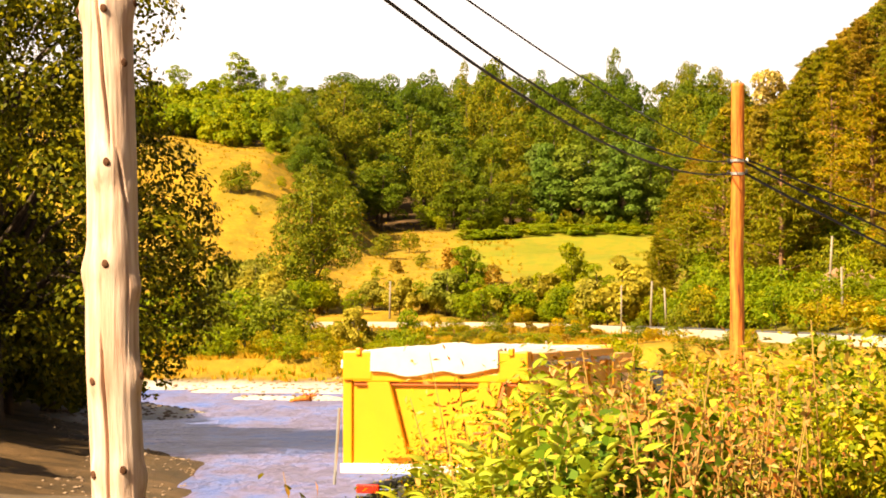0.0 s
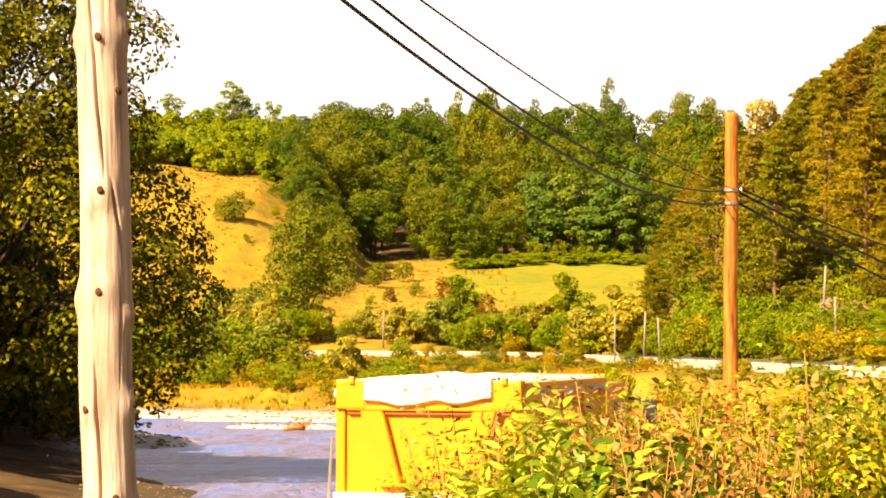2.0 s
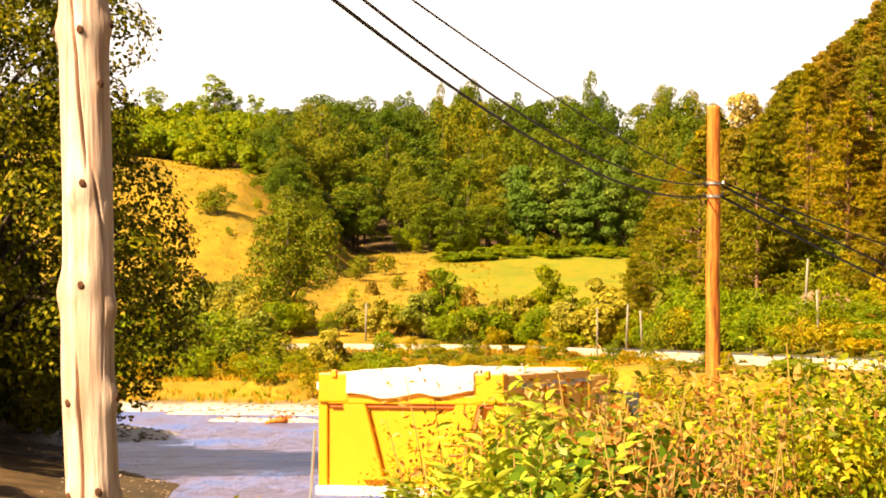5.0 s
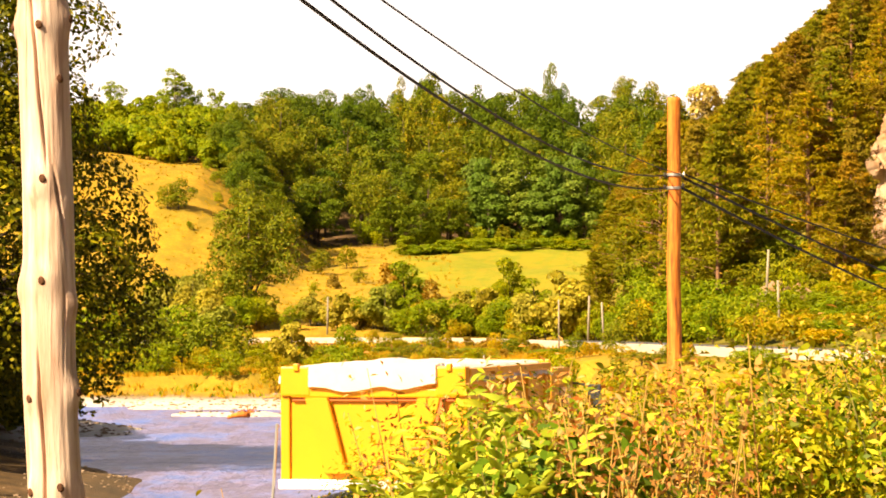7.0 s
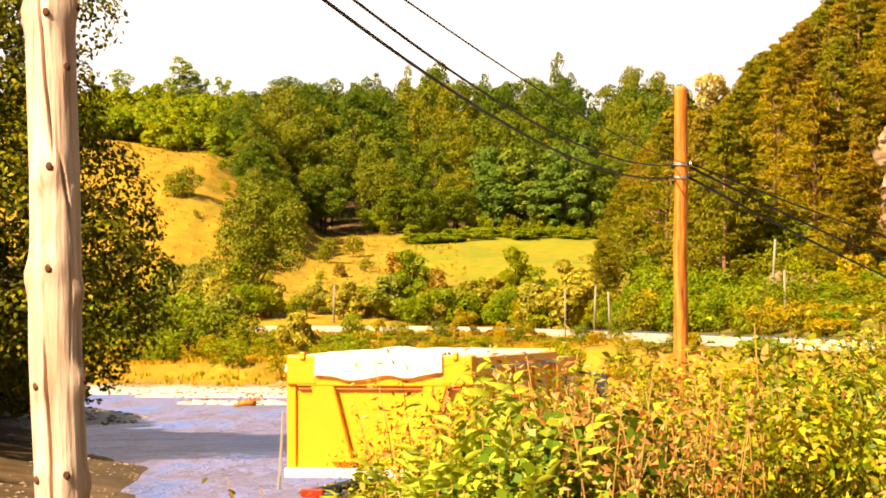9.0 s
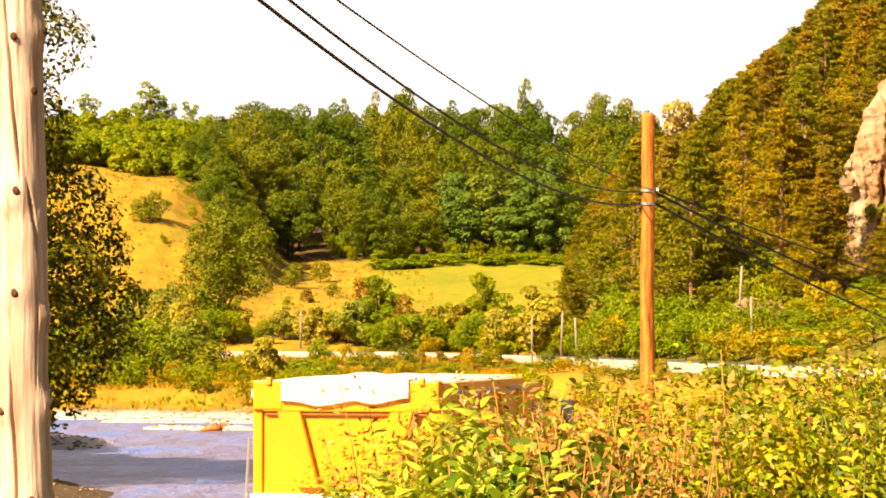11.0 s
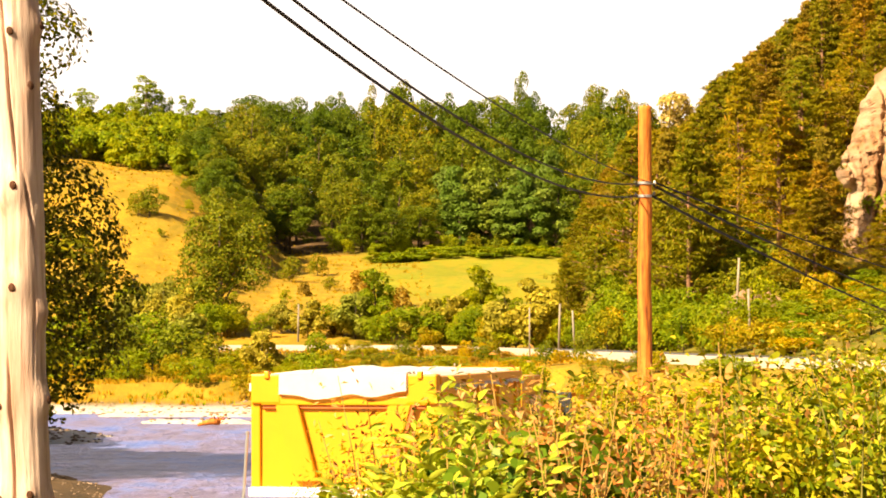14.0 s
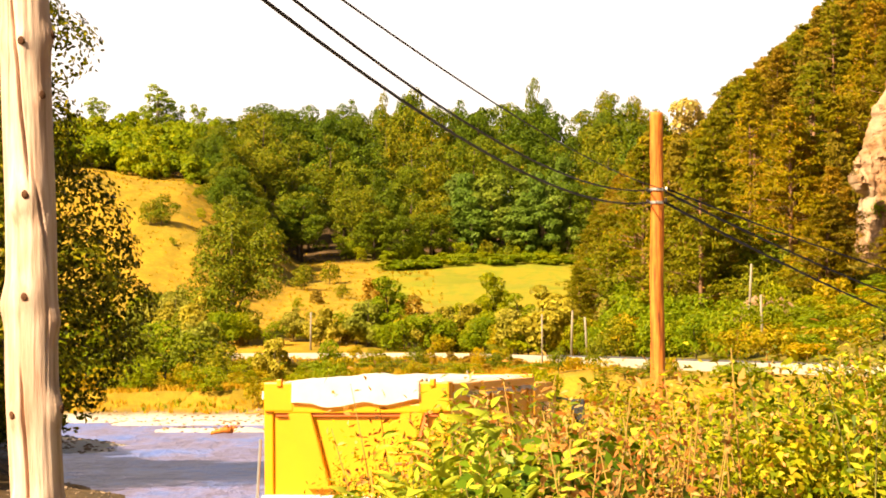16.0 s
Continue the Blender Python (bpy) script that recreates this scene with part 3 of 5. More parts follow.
def put(kind, x, y, size, height=None):
    options = protos[kind]
    return plant(options[int(rng.integers(len(options)))], x, y, rng.uniform(0, 6.28), size, height)


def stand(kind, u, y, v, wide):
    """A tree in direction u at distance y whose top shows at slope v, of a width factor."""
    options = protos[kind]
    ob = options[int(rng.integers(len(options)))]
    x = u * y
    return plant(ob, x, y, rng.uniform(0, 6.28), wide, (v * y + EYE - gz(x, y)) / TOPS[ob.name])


# the wooded hill, row behind row
def grow(kind, x, y, tall, wide):
    """A tree of a height in metres, kept under the outline."""
    h = min(tall, room(x, y))
    if kind == "pine":
        h = min(h, float(np.interp(x / y, [0.07, 0.084, 0.108, 0.12], [0.0, 0.045, 0.08, 0.2])) * y + EYE - gz(x, y))
    if h > 3:
        options = protos[kind]
        ob = options[int(rng.integers(len(options)))]
        plant(ob, x, y, rng.uniform(0, 6.28), wide * max(0.55, min(1.0, h / tall)), h / TOPS[ob.name])


for row, (y0, gap_x, tall) in enumerate([(341, 4.4, 9), (350, 4.8, 10.5), (362, 5.0, 12), (378, 5.2, 13), (395, 5.4, 14), (412, 5.4, 30), (428, 5.0, 30), (444, 5.0, 30)]):
    x = -16.0 - row * 1.3
    while x < 40 + row * 3:
        y = y0 + rng.uniform(-3.5, 3.5)
        kind = "olive" if rng.random() < (0.6 if row < 4 else 0.35) else "dark"
        if row < 2 and 10 < x < 25:
            kind = "blue"
        if row == 0 and -12 < x < -1:
            kind = "high"
        h = tall * rng.uniform(0.8, 1.15) if tall < 20 else room(x, y) * rng.uniform(0.9, 1.03)
        grow(kind, x + rng.uniform(-1.2, 1.2), y, h, rng.uniform(0.8, 1.0) * (0.75 if row < 2 else 0.95))
        x += gap_x * rng.uniform(0.8, 1.25)
# single trees that stand out
for kind, x, y, size, height in [
    ("grey", 13.4, 207, 1.7, 1.45), ("bright", 2.1, 233, 0.85, 0.78), ("bright", 10.8, 231, 0.8, 0.84),
    ("bright", 12.6, 228, 0.7, 0.66), ("yellow", 3.4, 231, 1.2, 1.3), ("bright", 8.2, 236, 0.5, 0.45), ("grey", -5.3, 166, 0.72, 0.82),
]:
    put(kind, x, y, size, height)
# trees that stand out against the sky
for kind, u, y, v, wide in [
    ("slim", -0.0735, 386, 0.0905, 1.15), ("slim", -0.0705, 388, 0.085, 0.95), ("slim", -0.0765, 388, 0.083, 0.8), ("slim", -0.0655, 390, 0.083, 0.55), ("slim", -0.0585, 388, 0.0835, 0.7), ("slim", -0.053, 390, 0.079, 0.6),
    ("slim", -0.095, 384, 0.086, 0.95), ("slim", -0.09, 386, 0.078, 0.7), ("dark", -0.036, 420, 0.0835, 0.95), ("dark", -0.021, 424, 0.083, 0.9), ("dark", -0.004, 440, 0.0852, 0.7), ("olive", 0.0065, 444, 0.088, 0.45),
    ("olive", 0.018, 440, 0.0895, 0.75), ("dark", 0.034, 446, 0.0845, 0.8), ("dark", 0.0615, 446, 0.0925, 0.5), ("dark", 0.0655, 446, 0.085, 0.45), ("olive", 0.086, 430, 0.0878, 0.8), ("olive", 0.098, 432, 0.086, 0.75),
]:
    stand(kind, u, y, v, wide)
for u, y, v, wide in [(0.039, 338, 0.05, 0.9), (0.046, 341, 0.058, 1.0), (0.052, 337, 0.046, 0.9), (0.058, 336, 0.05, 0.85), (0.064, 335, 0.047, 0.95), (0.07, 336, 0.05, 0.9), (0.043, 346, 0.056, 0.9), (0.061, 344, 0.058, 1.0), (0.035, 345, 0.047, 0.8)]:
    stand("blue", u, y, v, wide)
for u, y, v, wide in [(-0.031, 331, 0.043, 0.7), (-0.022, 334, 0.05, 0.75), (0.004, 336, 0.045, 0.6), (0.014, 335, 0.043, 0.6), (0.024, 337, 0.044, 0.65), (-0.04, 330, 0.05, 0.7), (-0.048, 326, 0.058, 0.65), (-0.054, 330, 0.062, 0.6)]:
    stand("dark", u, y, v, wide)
# green brush along the crest and foot of the dry hill
for _ in range(45):
    put("bright", rng.uniform(-42, -16), rng.uniform(352, 384), rng.uniform(0.3, 0.5))
for _ in range(70):
    put("crest", rng.uniform(-38, -15), rng.uniform(326, 352), rng.uniform(0.7, 1.3))
for _ in range(50):
    put("crest", rng.uniform(-38, -17), rng.uniform(352, 388), rng.uniform(1.0, 1.5), rng.uniform(1.0, 1.6))
for _ in range(34):
    s = rng.uniform(0, 1)
    grow("olive" if rng.random() < 0.6 else "dark", -18 + 7 * s + rng.uniform(-2.6, 2.6), 345 - 50 * s + rng.uniform(-12, 8), rng.uniform(4, 7.5), rng.uniform(0.4, 0.6))
for _ in range(14):
    put("bush", rng.uniform(-22, -6), rng.uniform(262, 330), rng.uniform(0.3, 0.6))
put("shrub", -21.0, 292, 1.1)
put("shrub", -22.2, 292, 0.9)
for _ in range(46):
    put("bush" if rng.random() < 0.6 else "shrub", rng.uniform(-3, 27), rng.uniform(334, 341), rng.uniform(0.5, 1.0))
for k in range(44):
    put("crest", 3 + k * 0.5 + rng.uniform(-0.5, 0.5), rng.uniform(322, 336), rng.uniform(0.7, 1.1), rng.uniform(0.2, 0.42))
for _ in range(26):
    y = rng.uniform(205, 250)
    put(["grey", "bush", "shrub", "grey"][int(rng.integers(4))], rng.uniform(-0.082, -0.058) * y, y, rng.uniform(0.8, 1.3), rng.uniform(0.8, 1.4))
# behind the road
for _ in range(60):
    x = rng.uniform(-40, 17)
    put(["bush", "shrub", "bush", "grey", "rust", "yellow"][int(rng.integers(6))], x, 231 + rng.uniform(0, 10) - max(0, x - 4) * 0.9, rng.uniform(0.45, 1.0))
for _ in range(34):
    x = rng.uniform(-3, 18)
    put(["bush", "bush", "yellow", "grey"][int(rng.integers(4))], x, 229 + rng.uniform(0, 8) - max(0, x - 4) * 1.6, rng.uniform(0.8, 1.5), rng.uniform(0.7, 1.2))
# the pine slope
for _ in range(330):
    x = rng.uniform(15, 58)
    y = rng.uniform(165, 300)
    s = float(road_side(np.array([x]), np.array([y]))[0])
    if s < 11 or x < 14 + (y - 190) * 0.09 or x / y > 0.235 or (0.168 < x / y and y < 199) or (x / y > 0.135 and s < 17):
        continue
    grow("pine", x, y, rng.uniform(7.5, 13.5), rng.uniform(0.85, 1.15))
for _ in range(260):
    x, y = rng.uniform(14, 46), rng.uniform(150, 225)
    s = float(road_side(np.array([x]), np.array([y]))[0])
    if 5.5 < s < 22 and x / y < 0.23 and not (0.17 < x / y < 0.2 and y > 180):
        put(["bush", "yellow", "bush", "yellow"][int(rng.integers(4))], x, y, rng.uniform(0.6, 1.3), rng.uniform(0.5, 1.2) * (1.1 if s < 13 else 0.8) * (0.6 if x / y > 0.15 else 1))
for _ in range(80):
    y = rng.uniform(185, 262)
    x = rng.uniform(0.085, 0.2) * y
    put(["bush", "shrub", "shrub", "crest"][int(rng.integers(4))], x, y, rng.uniform(0.8, 1.4))
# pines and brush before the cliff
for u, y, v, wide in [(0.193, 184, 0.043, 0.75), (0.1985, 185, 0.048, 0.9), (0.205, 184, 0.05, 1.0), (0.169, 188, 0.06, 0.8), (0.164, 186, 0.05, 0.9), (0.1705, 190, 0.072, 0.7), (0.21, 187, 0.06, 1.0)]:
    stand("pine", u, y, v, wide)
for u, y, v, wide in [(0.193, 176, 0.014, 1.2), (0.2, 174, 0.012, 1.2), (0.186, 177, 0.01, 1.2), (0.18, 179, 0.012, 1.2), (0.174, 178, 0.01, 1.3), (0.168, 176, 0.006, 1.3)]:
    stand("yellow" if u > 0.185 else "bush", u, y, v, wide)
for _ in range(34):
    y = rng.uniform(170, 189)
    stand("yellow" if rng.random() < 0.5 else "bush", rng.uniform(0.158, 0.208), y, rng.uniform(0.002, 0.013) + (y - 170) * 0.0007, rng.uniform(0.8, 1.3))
# the far bank between river and road
for _ in range(480):
    x = rng.uniform(-30, 22)
    y = rng.uniform(140 if x < 6 else 95, 216)
    s = float(road_side(np.array([x]), np.array([y]))[0])
    w = float(inside_river(np.array([x]), np.array([y]))[0])
    if s > -6 or w > -3.5 - 3 * (x < -8):
        continue
    kind = ["yellow", "yellow", "bush", "shrub", "yellow", "bush"][int(rng.integers(6))]
    put(kind, x, y, rng.uniform(0.45, 0.9), max(0.14, (EYE - 0.0085 * y - gz(x, y)) / 2.6 * (rng.uniform(0.3, 1.45 if rng.random() < 0.12 else 0.9) if x < 6 else rng.uniform(0.2, 0.75))))
# low growth that hangs over the parapet here and there
for _ in range(70):
    k = int(rng.integers(len(ROAD_LINE)))
    x, y = float(ROAD_LINE[k][0]) + rng.uniform(-9, -5.5), float(ROAD_LINE[k][1]) - rng.uniform(0, 6)
    s = float(road_side(np.array([x]), np.array([y]))[0])
    if -12 < s < -5 and y > 120:
        put(["yellow", "rust", "yellow", "shrub"][int(rng.integers(4))], x, y, rng.uniform(0.35, 0.7), rng.uniform(0.25, 0.6))
for kind, x, y, size, height in [("shrub", -10.5, 173, 1.3, 1.1), ("bush", -12.5, 176, 1.5, 1.3), ("shrub", -8.6, 171, 1.0, 0.85), ("shrub", -14.5, 172, 1.5, 1.3), ("grey", -11.5, 196, 1.2, 1.1), ("grey", -13.6, 200, 1.2, 1.2), ("bush", -17, 172, 1.6, 1.6), ("bush", -2.2, 172, 0.8, 0.8), ("bush", -12.6, 236, 1.2, 1.0), ("bush", -10.4, 235, 1.1, 0.9), ("bush", -11.4, 236.5, 1.2, 1.0), ("bush", 19.6, 186, 1.3, 1.2), ("bush", 20.6, 190, 1.4, 1.3), ("yellow", 18.8, 192, 1.5, 1.4), ("bush", 21.6, 184, 1.2, 1.1), ("rust", -4.4, 275, 1.0, 0.9), ("shrub", -2.2, 284, 0.6, 0.5), ("shrub", -6.2, 292, 1.0, 0.9), ("rust", 1.0, 280, 1.5, 1.4), ("shrub", -3.6, 300, 0.9, 0.8), ("rust", 4.6, 262, 1.4, 1.2)]:
    put(kind, x, y, size, height)
for group in protos.values():
    for ob in group:
        drop(ob)

# the large riverside trees; those beyond the left edge are unseen, added for shade
big_rng = np.random.default_rng(5)
for x, y, h, r, n in [(-13.8, 86, 17, 6.8, 70000), (-22, 79, 15, 6, 9000), (-19.4, 70, 11, 5.2, 8000), (-17.2, 62, 7.5, 4, 5000), (-18.5, 94, 12, 6, 9000), (-25, 101, 17, 6.5, 6000), (-15.5, 99, 7, 4, 5000), (-18.5, 110, 8, 5, 5000), (-14.8, 105, 5.5, 3, 4000), (-22, 118, 8, 5, 5000), (-24.5, 72, 19, 6.5, 7000), (-30, 84, 19, 6.5, 5000), (-21.5, 60, 13, 5, 5000), (-27, 64, 17, 6, 5000)]:
    big = n > 20000
    ob = make_tree("riverside_tree", "tall spreading alder with dark shaded foliage overhanging the river" if big else "bushy riverside tree in dense dark leaf, added for shade and dark fill", big_rng, h, r, 330 if big else 50, n, 0.2 if big else 0.55,
                   LEAF_ALDER, BARK, 0.05 if big else 0.0, 0.6, 0.3, 0.1, 60 if big else 12, group="riverside trees",
                   profile=([0, 0.08, 0.176, 0.27, 0.38, 0.47, 0.58, 0.81, 0.92, 1], [0.72, 0.8, 0.94, 1.06, 1.08, 0.88, 0.72, 0.6, 0.45, 0.2]) if big else None)
    ob.matrix_basis = Matrix.Translation((x, y, gz(x, y)))
field = make_tree("field_tree", "large round-crowned olive green tree alone on the dry slope", big_rng, 12.0, 4.7, 70, 15000, 0.24, LEAF_OLIVE, BARK, 0.0, 0.3, 0.28)
field.matrix_basis = Matrix.Translation((-11.2, 240, gz(-11.2, 240) - 0.3))
cream = make_tree("crest_tree", "cream-coloured seeding tree on the skyline", big_rng, 12, 4.0, 16, 2600, 0.5, LEAF_CREAM, BARK, 0.1)
cream.matrix_basis = Matrix.Translation((35.6, 300, 0.085 * 300 + EYE - 12))


# ---- wooden poles and cables ----
def pole_mesh(rng, height, r0, r1, sides, rings, knots, rough, crack, bends):
    """A debarked trunk: uneven girth, swellings at knots, a long drying crack."""
    verts, faces = [], []
    for i in range(rings):
        z = height * i / (rings - 1)
        r = r0 + (r1 - r0) * z / height
        cx = sum(a * math.sin(z * w + p) for a, w, p in bends)
        cy = sum(a * math.cos(z * w * 0.8 + p) for a, w, p in bends)
        for k in range(sides):
            w = 2 * math.pi * k / sides
            d = Vector((math.cos(w) * 1.7, math.sin(w) * 1.7, z * 1.2))
            rr = r * (1 + rough * noise.noise(d) + rough * 0.4 * noise.noise(d * 4))
            for kw, kz, size, out in knots:
                a = (w - kw + math.pi) % (2 * math.pi) - math.pi
                rr += out * 1.5 * math.exp(-((a * r) ** 2 + (z - kz) ** 2 * 0.6) / size ** 2)
            for cw, z0, z1, slope, deep in crack:
                if z0 < z < z1:
                    at = cw + slope * (z - z0) + 0.14 * noise.noise(Vector((z * 2.2, cw, 3)))
                    a = (w - at + math.pi) % (2 * math.pi) - math.pi
                    fade = min(1, (z - z0) * 4, (z1 - z) * 4)
                    rr -= deep * fade * math.exp(-(a * r / 0.0048) ** 2)
            verts.append((cx + math.cos(w) * rr, cy + math.sin(w) * rr, z))
        if i:
            o = (i - 1) * sides
            for k in range(sides):
                k2 = (k + 1) % sides
                faces.append((o + k, o + k2, o + sides + k2, o + sides + k))
    faces.append(tuple(range(len(verts) - sides, len(verts))))
    faces.append(tuple(range(sides))[::-1])
    return verts, faces


def knot_mesh(rng, size):
    bm = bmesh.new()
    bmesh.ops.create_icosphere(bm, subdivisions=2, radius=size)
    for v in bm.verts:
        v.co *= 1 + 0.25 * noise.noise(v.co * 60)
        v.co.z *= 1.15
        v.co.y *= 0.6
    return bm


NEAR_POLE = (-1.475, 13.0)
POLE_FOOT = gz(*NEAR_POLE) - 0.5
FRONT = -math.pi / 2
# turn round the trunk (from the side facing the camera), height above sea of the plan, swelling, how far it stands out
KNOTS = [(-0.02, 5.87, 0.05, 0.012, 1), (0.75, 5.62, 0.03, 0.006, 1), (-0.05, 5.16, 0.07, 0.016, 1), (0.5, 4.98, 0.03, 0.005, 0), (-0.5, 5.1, 0.04, 0.01, 0), (-0.12, 4.69, 0.06, 0.014, 1),
         (1.25, 4.58, 0.05, 0.016, 0), (-0.62, 4.15, 0.05, 0.014, 1), (1.2, 4.17, 0.055, 0.02, 1), (-0.8, 3.72, 0.05, 0.012, 1), (0.3, 3.74, 0.05, 0.012, 1), (-1.35, 5.87, 0.05, 0.016, 1), (1.3, 5.9, 0.05, 0.016, 1), (-1.4, 4.66, 0.06, 0.016, 0), (1.4, 3.7, 0.05, 0.014, 0), (1.0, 5.05, 0.03, 0.006, 0), (-0.25, 6.6, 0.06, 0.014, 1)]
pole_rng = np.random.default_rng(3)
near_pole = thing("utility_pole", "bleached debarked trunk pole with knots and long cracks", "pole", "wooden poles", at=pose(NEAR_POLE[0], NEAR_POLE[1], POLE_FOOT, 0, -1.47, 0))
shape = pole_mesh(pole_rng, 8.0 - POLE_FOOT, 0.129, 0.107, 240, 170, [(FRONT + a, z - POLE_FOOT, s, o) for a, z, s, o, _ in KNOTS], 0.035,
                  [(FRONT + 0.15, 5.2 - POLE_FOOT, 7.0 - POLE_FOOT, -0.71, 0.05), (FRONT + 1.02, 4.72 - POLE_FOOT, 5.26 - POLE_FOOT, -1.6, 0.03), (FRONT - 0.3, 3.3 - POLE_FOOT, 4.4 - POLE_FOOT, 0.05, 0.035), (FRONT + 0.75, 4.2 - POLE_FOOT, 4.7 - POLE_FOOT, 0.1, 0.008), (FRONT - 0.65, 5.3 - POLE_FOOT, 6.3 - POLE_FOOT, 0.1, 0.01)],
                  [(0.005, 2.3, 0.4), (0.004, 5.0, 1.0)])
part("trunk", mesh_of("trunk", *shape, WOOD_GREY, True), WOOD_GREY, near_pole, "bleached cracked wood")
for a, z, s, o, dark in KNOTS:
    if dark:
        h = z - POLE_FOOT
        r = 0.129 - 0.022 * h / 5.7 + o * 1.35
        w = FRONT + a
        cx = 0.005 * math.sin(h * 2.3 + 0.4) + 0.004 * math.sin(h * 5 + 1)
        cy = 0.005 * math.cos(h * 1.84 + 0.4) + 0.004 * math.cos(h * 4 + 1)
        part("knot", knot_mesh(pole_rng, 0.018), WOOD_DARK, near_pole, "dark branch knot", pose(cx + math.cos(w) * r, cy + math.sin(w) * r, h, 0, 0, math.degrees(w) + 90))

FAR_POLE = (5.16, 49.0)
foot = gz(*FAR_POLE) - 0.5
far_pole = thing("utility_pole", "reddish brown wooden utility pole with wire brackets", "pole", "wooden poles", at=pose(*FAR_POLE, foot))
shape = pole_mesh(pole_rng, 8.39 - foot, 0.14, 0.11, 40, 120, [(FRONT + 0.5 * k, 1.2 + 0.6 * k, 0.06, 0.008) for k in range(11)], 0.05, [(FRONT + 0.3, 3.0, 7.5, 0.03, 0.012)], [(0.014, 1.1, 0.2), (0.006, 3.2, 1.0)])
part("trunk", mesh_of("trunk", *shape, WOOD_TAR, True), WOOD_TAR, far_pole)


def ring_bm(radius, thick, height):
    bm = bmesh.new()
    v, f = tube([(0, 0, -height / 2), (0, 0, -height * 0.4), (0, 0, height * 0.4), (0, 0, height / 2)], [radius, radius + thick, radius + thick, radius], 20)
    vs = [bm.verts.new(p) for p in v]
    for q in f:
        bm.faces.new([vs[i] for i in q])
    return bm


def insulator_bm():
    bm = bmesh.new()
    prof = [(0.0, 0.012), (0.01, 0.022), (0.03, 0.026), (0.038, 0.016), (0.05, 0.02), (0.06, 0.014), (0.066, 0.006)]
    v, f = tube([(0, 0, z) for z, _ in prof], [r for _, r in prof], 12)
    vs = [bm.verts.new(p) for p in v]
    for q in f:
        bm.faces.new([vs[i] for i in q])
    return bm


for z in (6.80, 7.03):
    part("clamp_band", ring_bm(0.118, 0.008, 0.05), GALV, far_pole, "steel clamp band", pose(0, 0, z - foot))
for x, z in ((-0.14, 6.81), (0.15, 7.03), (0.14, 6.84), (-0.14, 7.02)):
    part("bracket", box_bm(0.1, 0.03, 0.03, (x * 0.85, -0.03, z - foot - 0.02), 0.005), STEEL, far_pole)
    part("insulator", insulator_bm(), CERAMIC if x == 0.15 else STEEL, far_pole, "white porcelain insulator" if x == 0.15 else "dark insulator", pose(x * 1.15, -0.03, z - foot - 0.02))

next_foot = gz(21.5, 96)
next_pole = thing("utility_pole", "brown wooden utility pole beside the road", "pole", "wooden poles", at=pose(21.5, 96, next_foot - 0.4))
shape = pole_mesh(pole_rng, 6.2 - next_foot + 0.4, 0.13, 0.11, 20, 40, [], 0.04, [], [(0.01, 1.1, 0.2)])
part("trunk", mesh_of("trunk", *shape, WOOD_TAR, True), WOOD_TAR, next_pole)


def cable(a, b, fall, radius, label):
    """A wire that sags by a parabola: fall is its curvature."""
    pts = []
    for i in range(41):
        s = i / 40
        p = Vector(a).lerp(Vector(b), s)
        p.z -= fall * s * (1 - s)
        pts.append(p)
    v, f = tube(pts, [radius] * 41, 12)
    tagged(new("overhead_cable", mesh_of("overhead_cable", v, f, CABLE, True)), label, "cable", "overhead cables")


SPAN = "black overhead cable sagging between two wooden poles"
cable((5.02, 48.95, 6.80), (-1.5, 13.0, 6.92), 2.2, 0.0135, SPAN)
cable((5.02, 48.95, 7.02), (-1.5, 13.0, 7.06), 2.17, 0.0115, SPAN)
cable((5.33, 48.95, 7.02), (-0.95, 13.0, 6.7), 0.93, 0.0075, SPAN)
for dx, z, zz, fall, thick in ((0.14, 6.8, 3.95, 1.0, 0.024), (0.16, 6.98, 4.65, 0.9, 0.022), (0.2, 7.03, 5.7, 0.7, 0.017)):
    cable((5.16 + dx, 48.97, z), (21.5, 96, zz), fall, thick, "black overhead cable running down to the roadside pole")


# ---- the dump truck ----
def slab(points, y0, y1):
    """A prism of the outline (x, z) between two depths."""
    bm = bmesh.new()
    a = [bm.verts.new((x, y0, z)) for x, z in points]
    b = [bm.verts.new((x, y1, z)) for x, z in points]
    bm.faces.new(a)
    bm.faces.new(b[::-1])
    n = len(points)
    for i in range(n):
        bm.faces.new((a[i], b[i], b[(i + 1) % n], a[(i + 1) % n]))
    bmesh.ops.recalc_face_normals(bm, faces=bm.faces)
    return bm


def wheel_bm(radius, width):
    bm = bmesh.new()
    prof = [(-0.5, 0.55), (-0.5, 0.93), (-0.4, 1.0), (0.4, 1.0), (0.5, 0.93), (0.5, 0.55)]
    v, f = tube([(x * width, 0, 0) for x, _ in prof], [r * radius for _, r in prof], 28)
    vs = [bm.verts.new(p) for p in v]
    for q in f:
        bm.faces.new([vs[i] for i in q])
    return bm


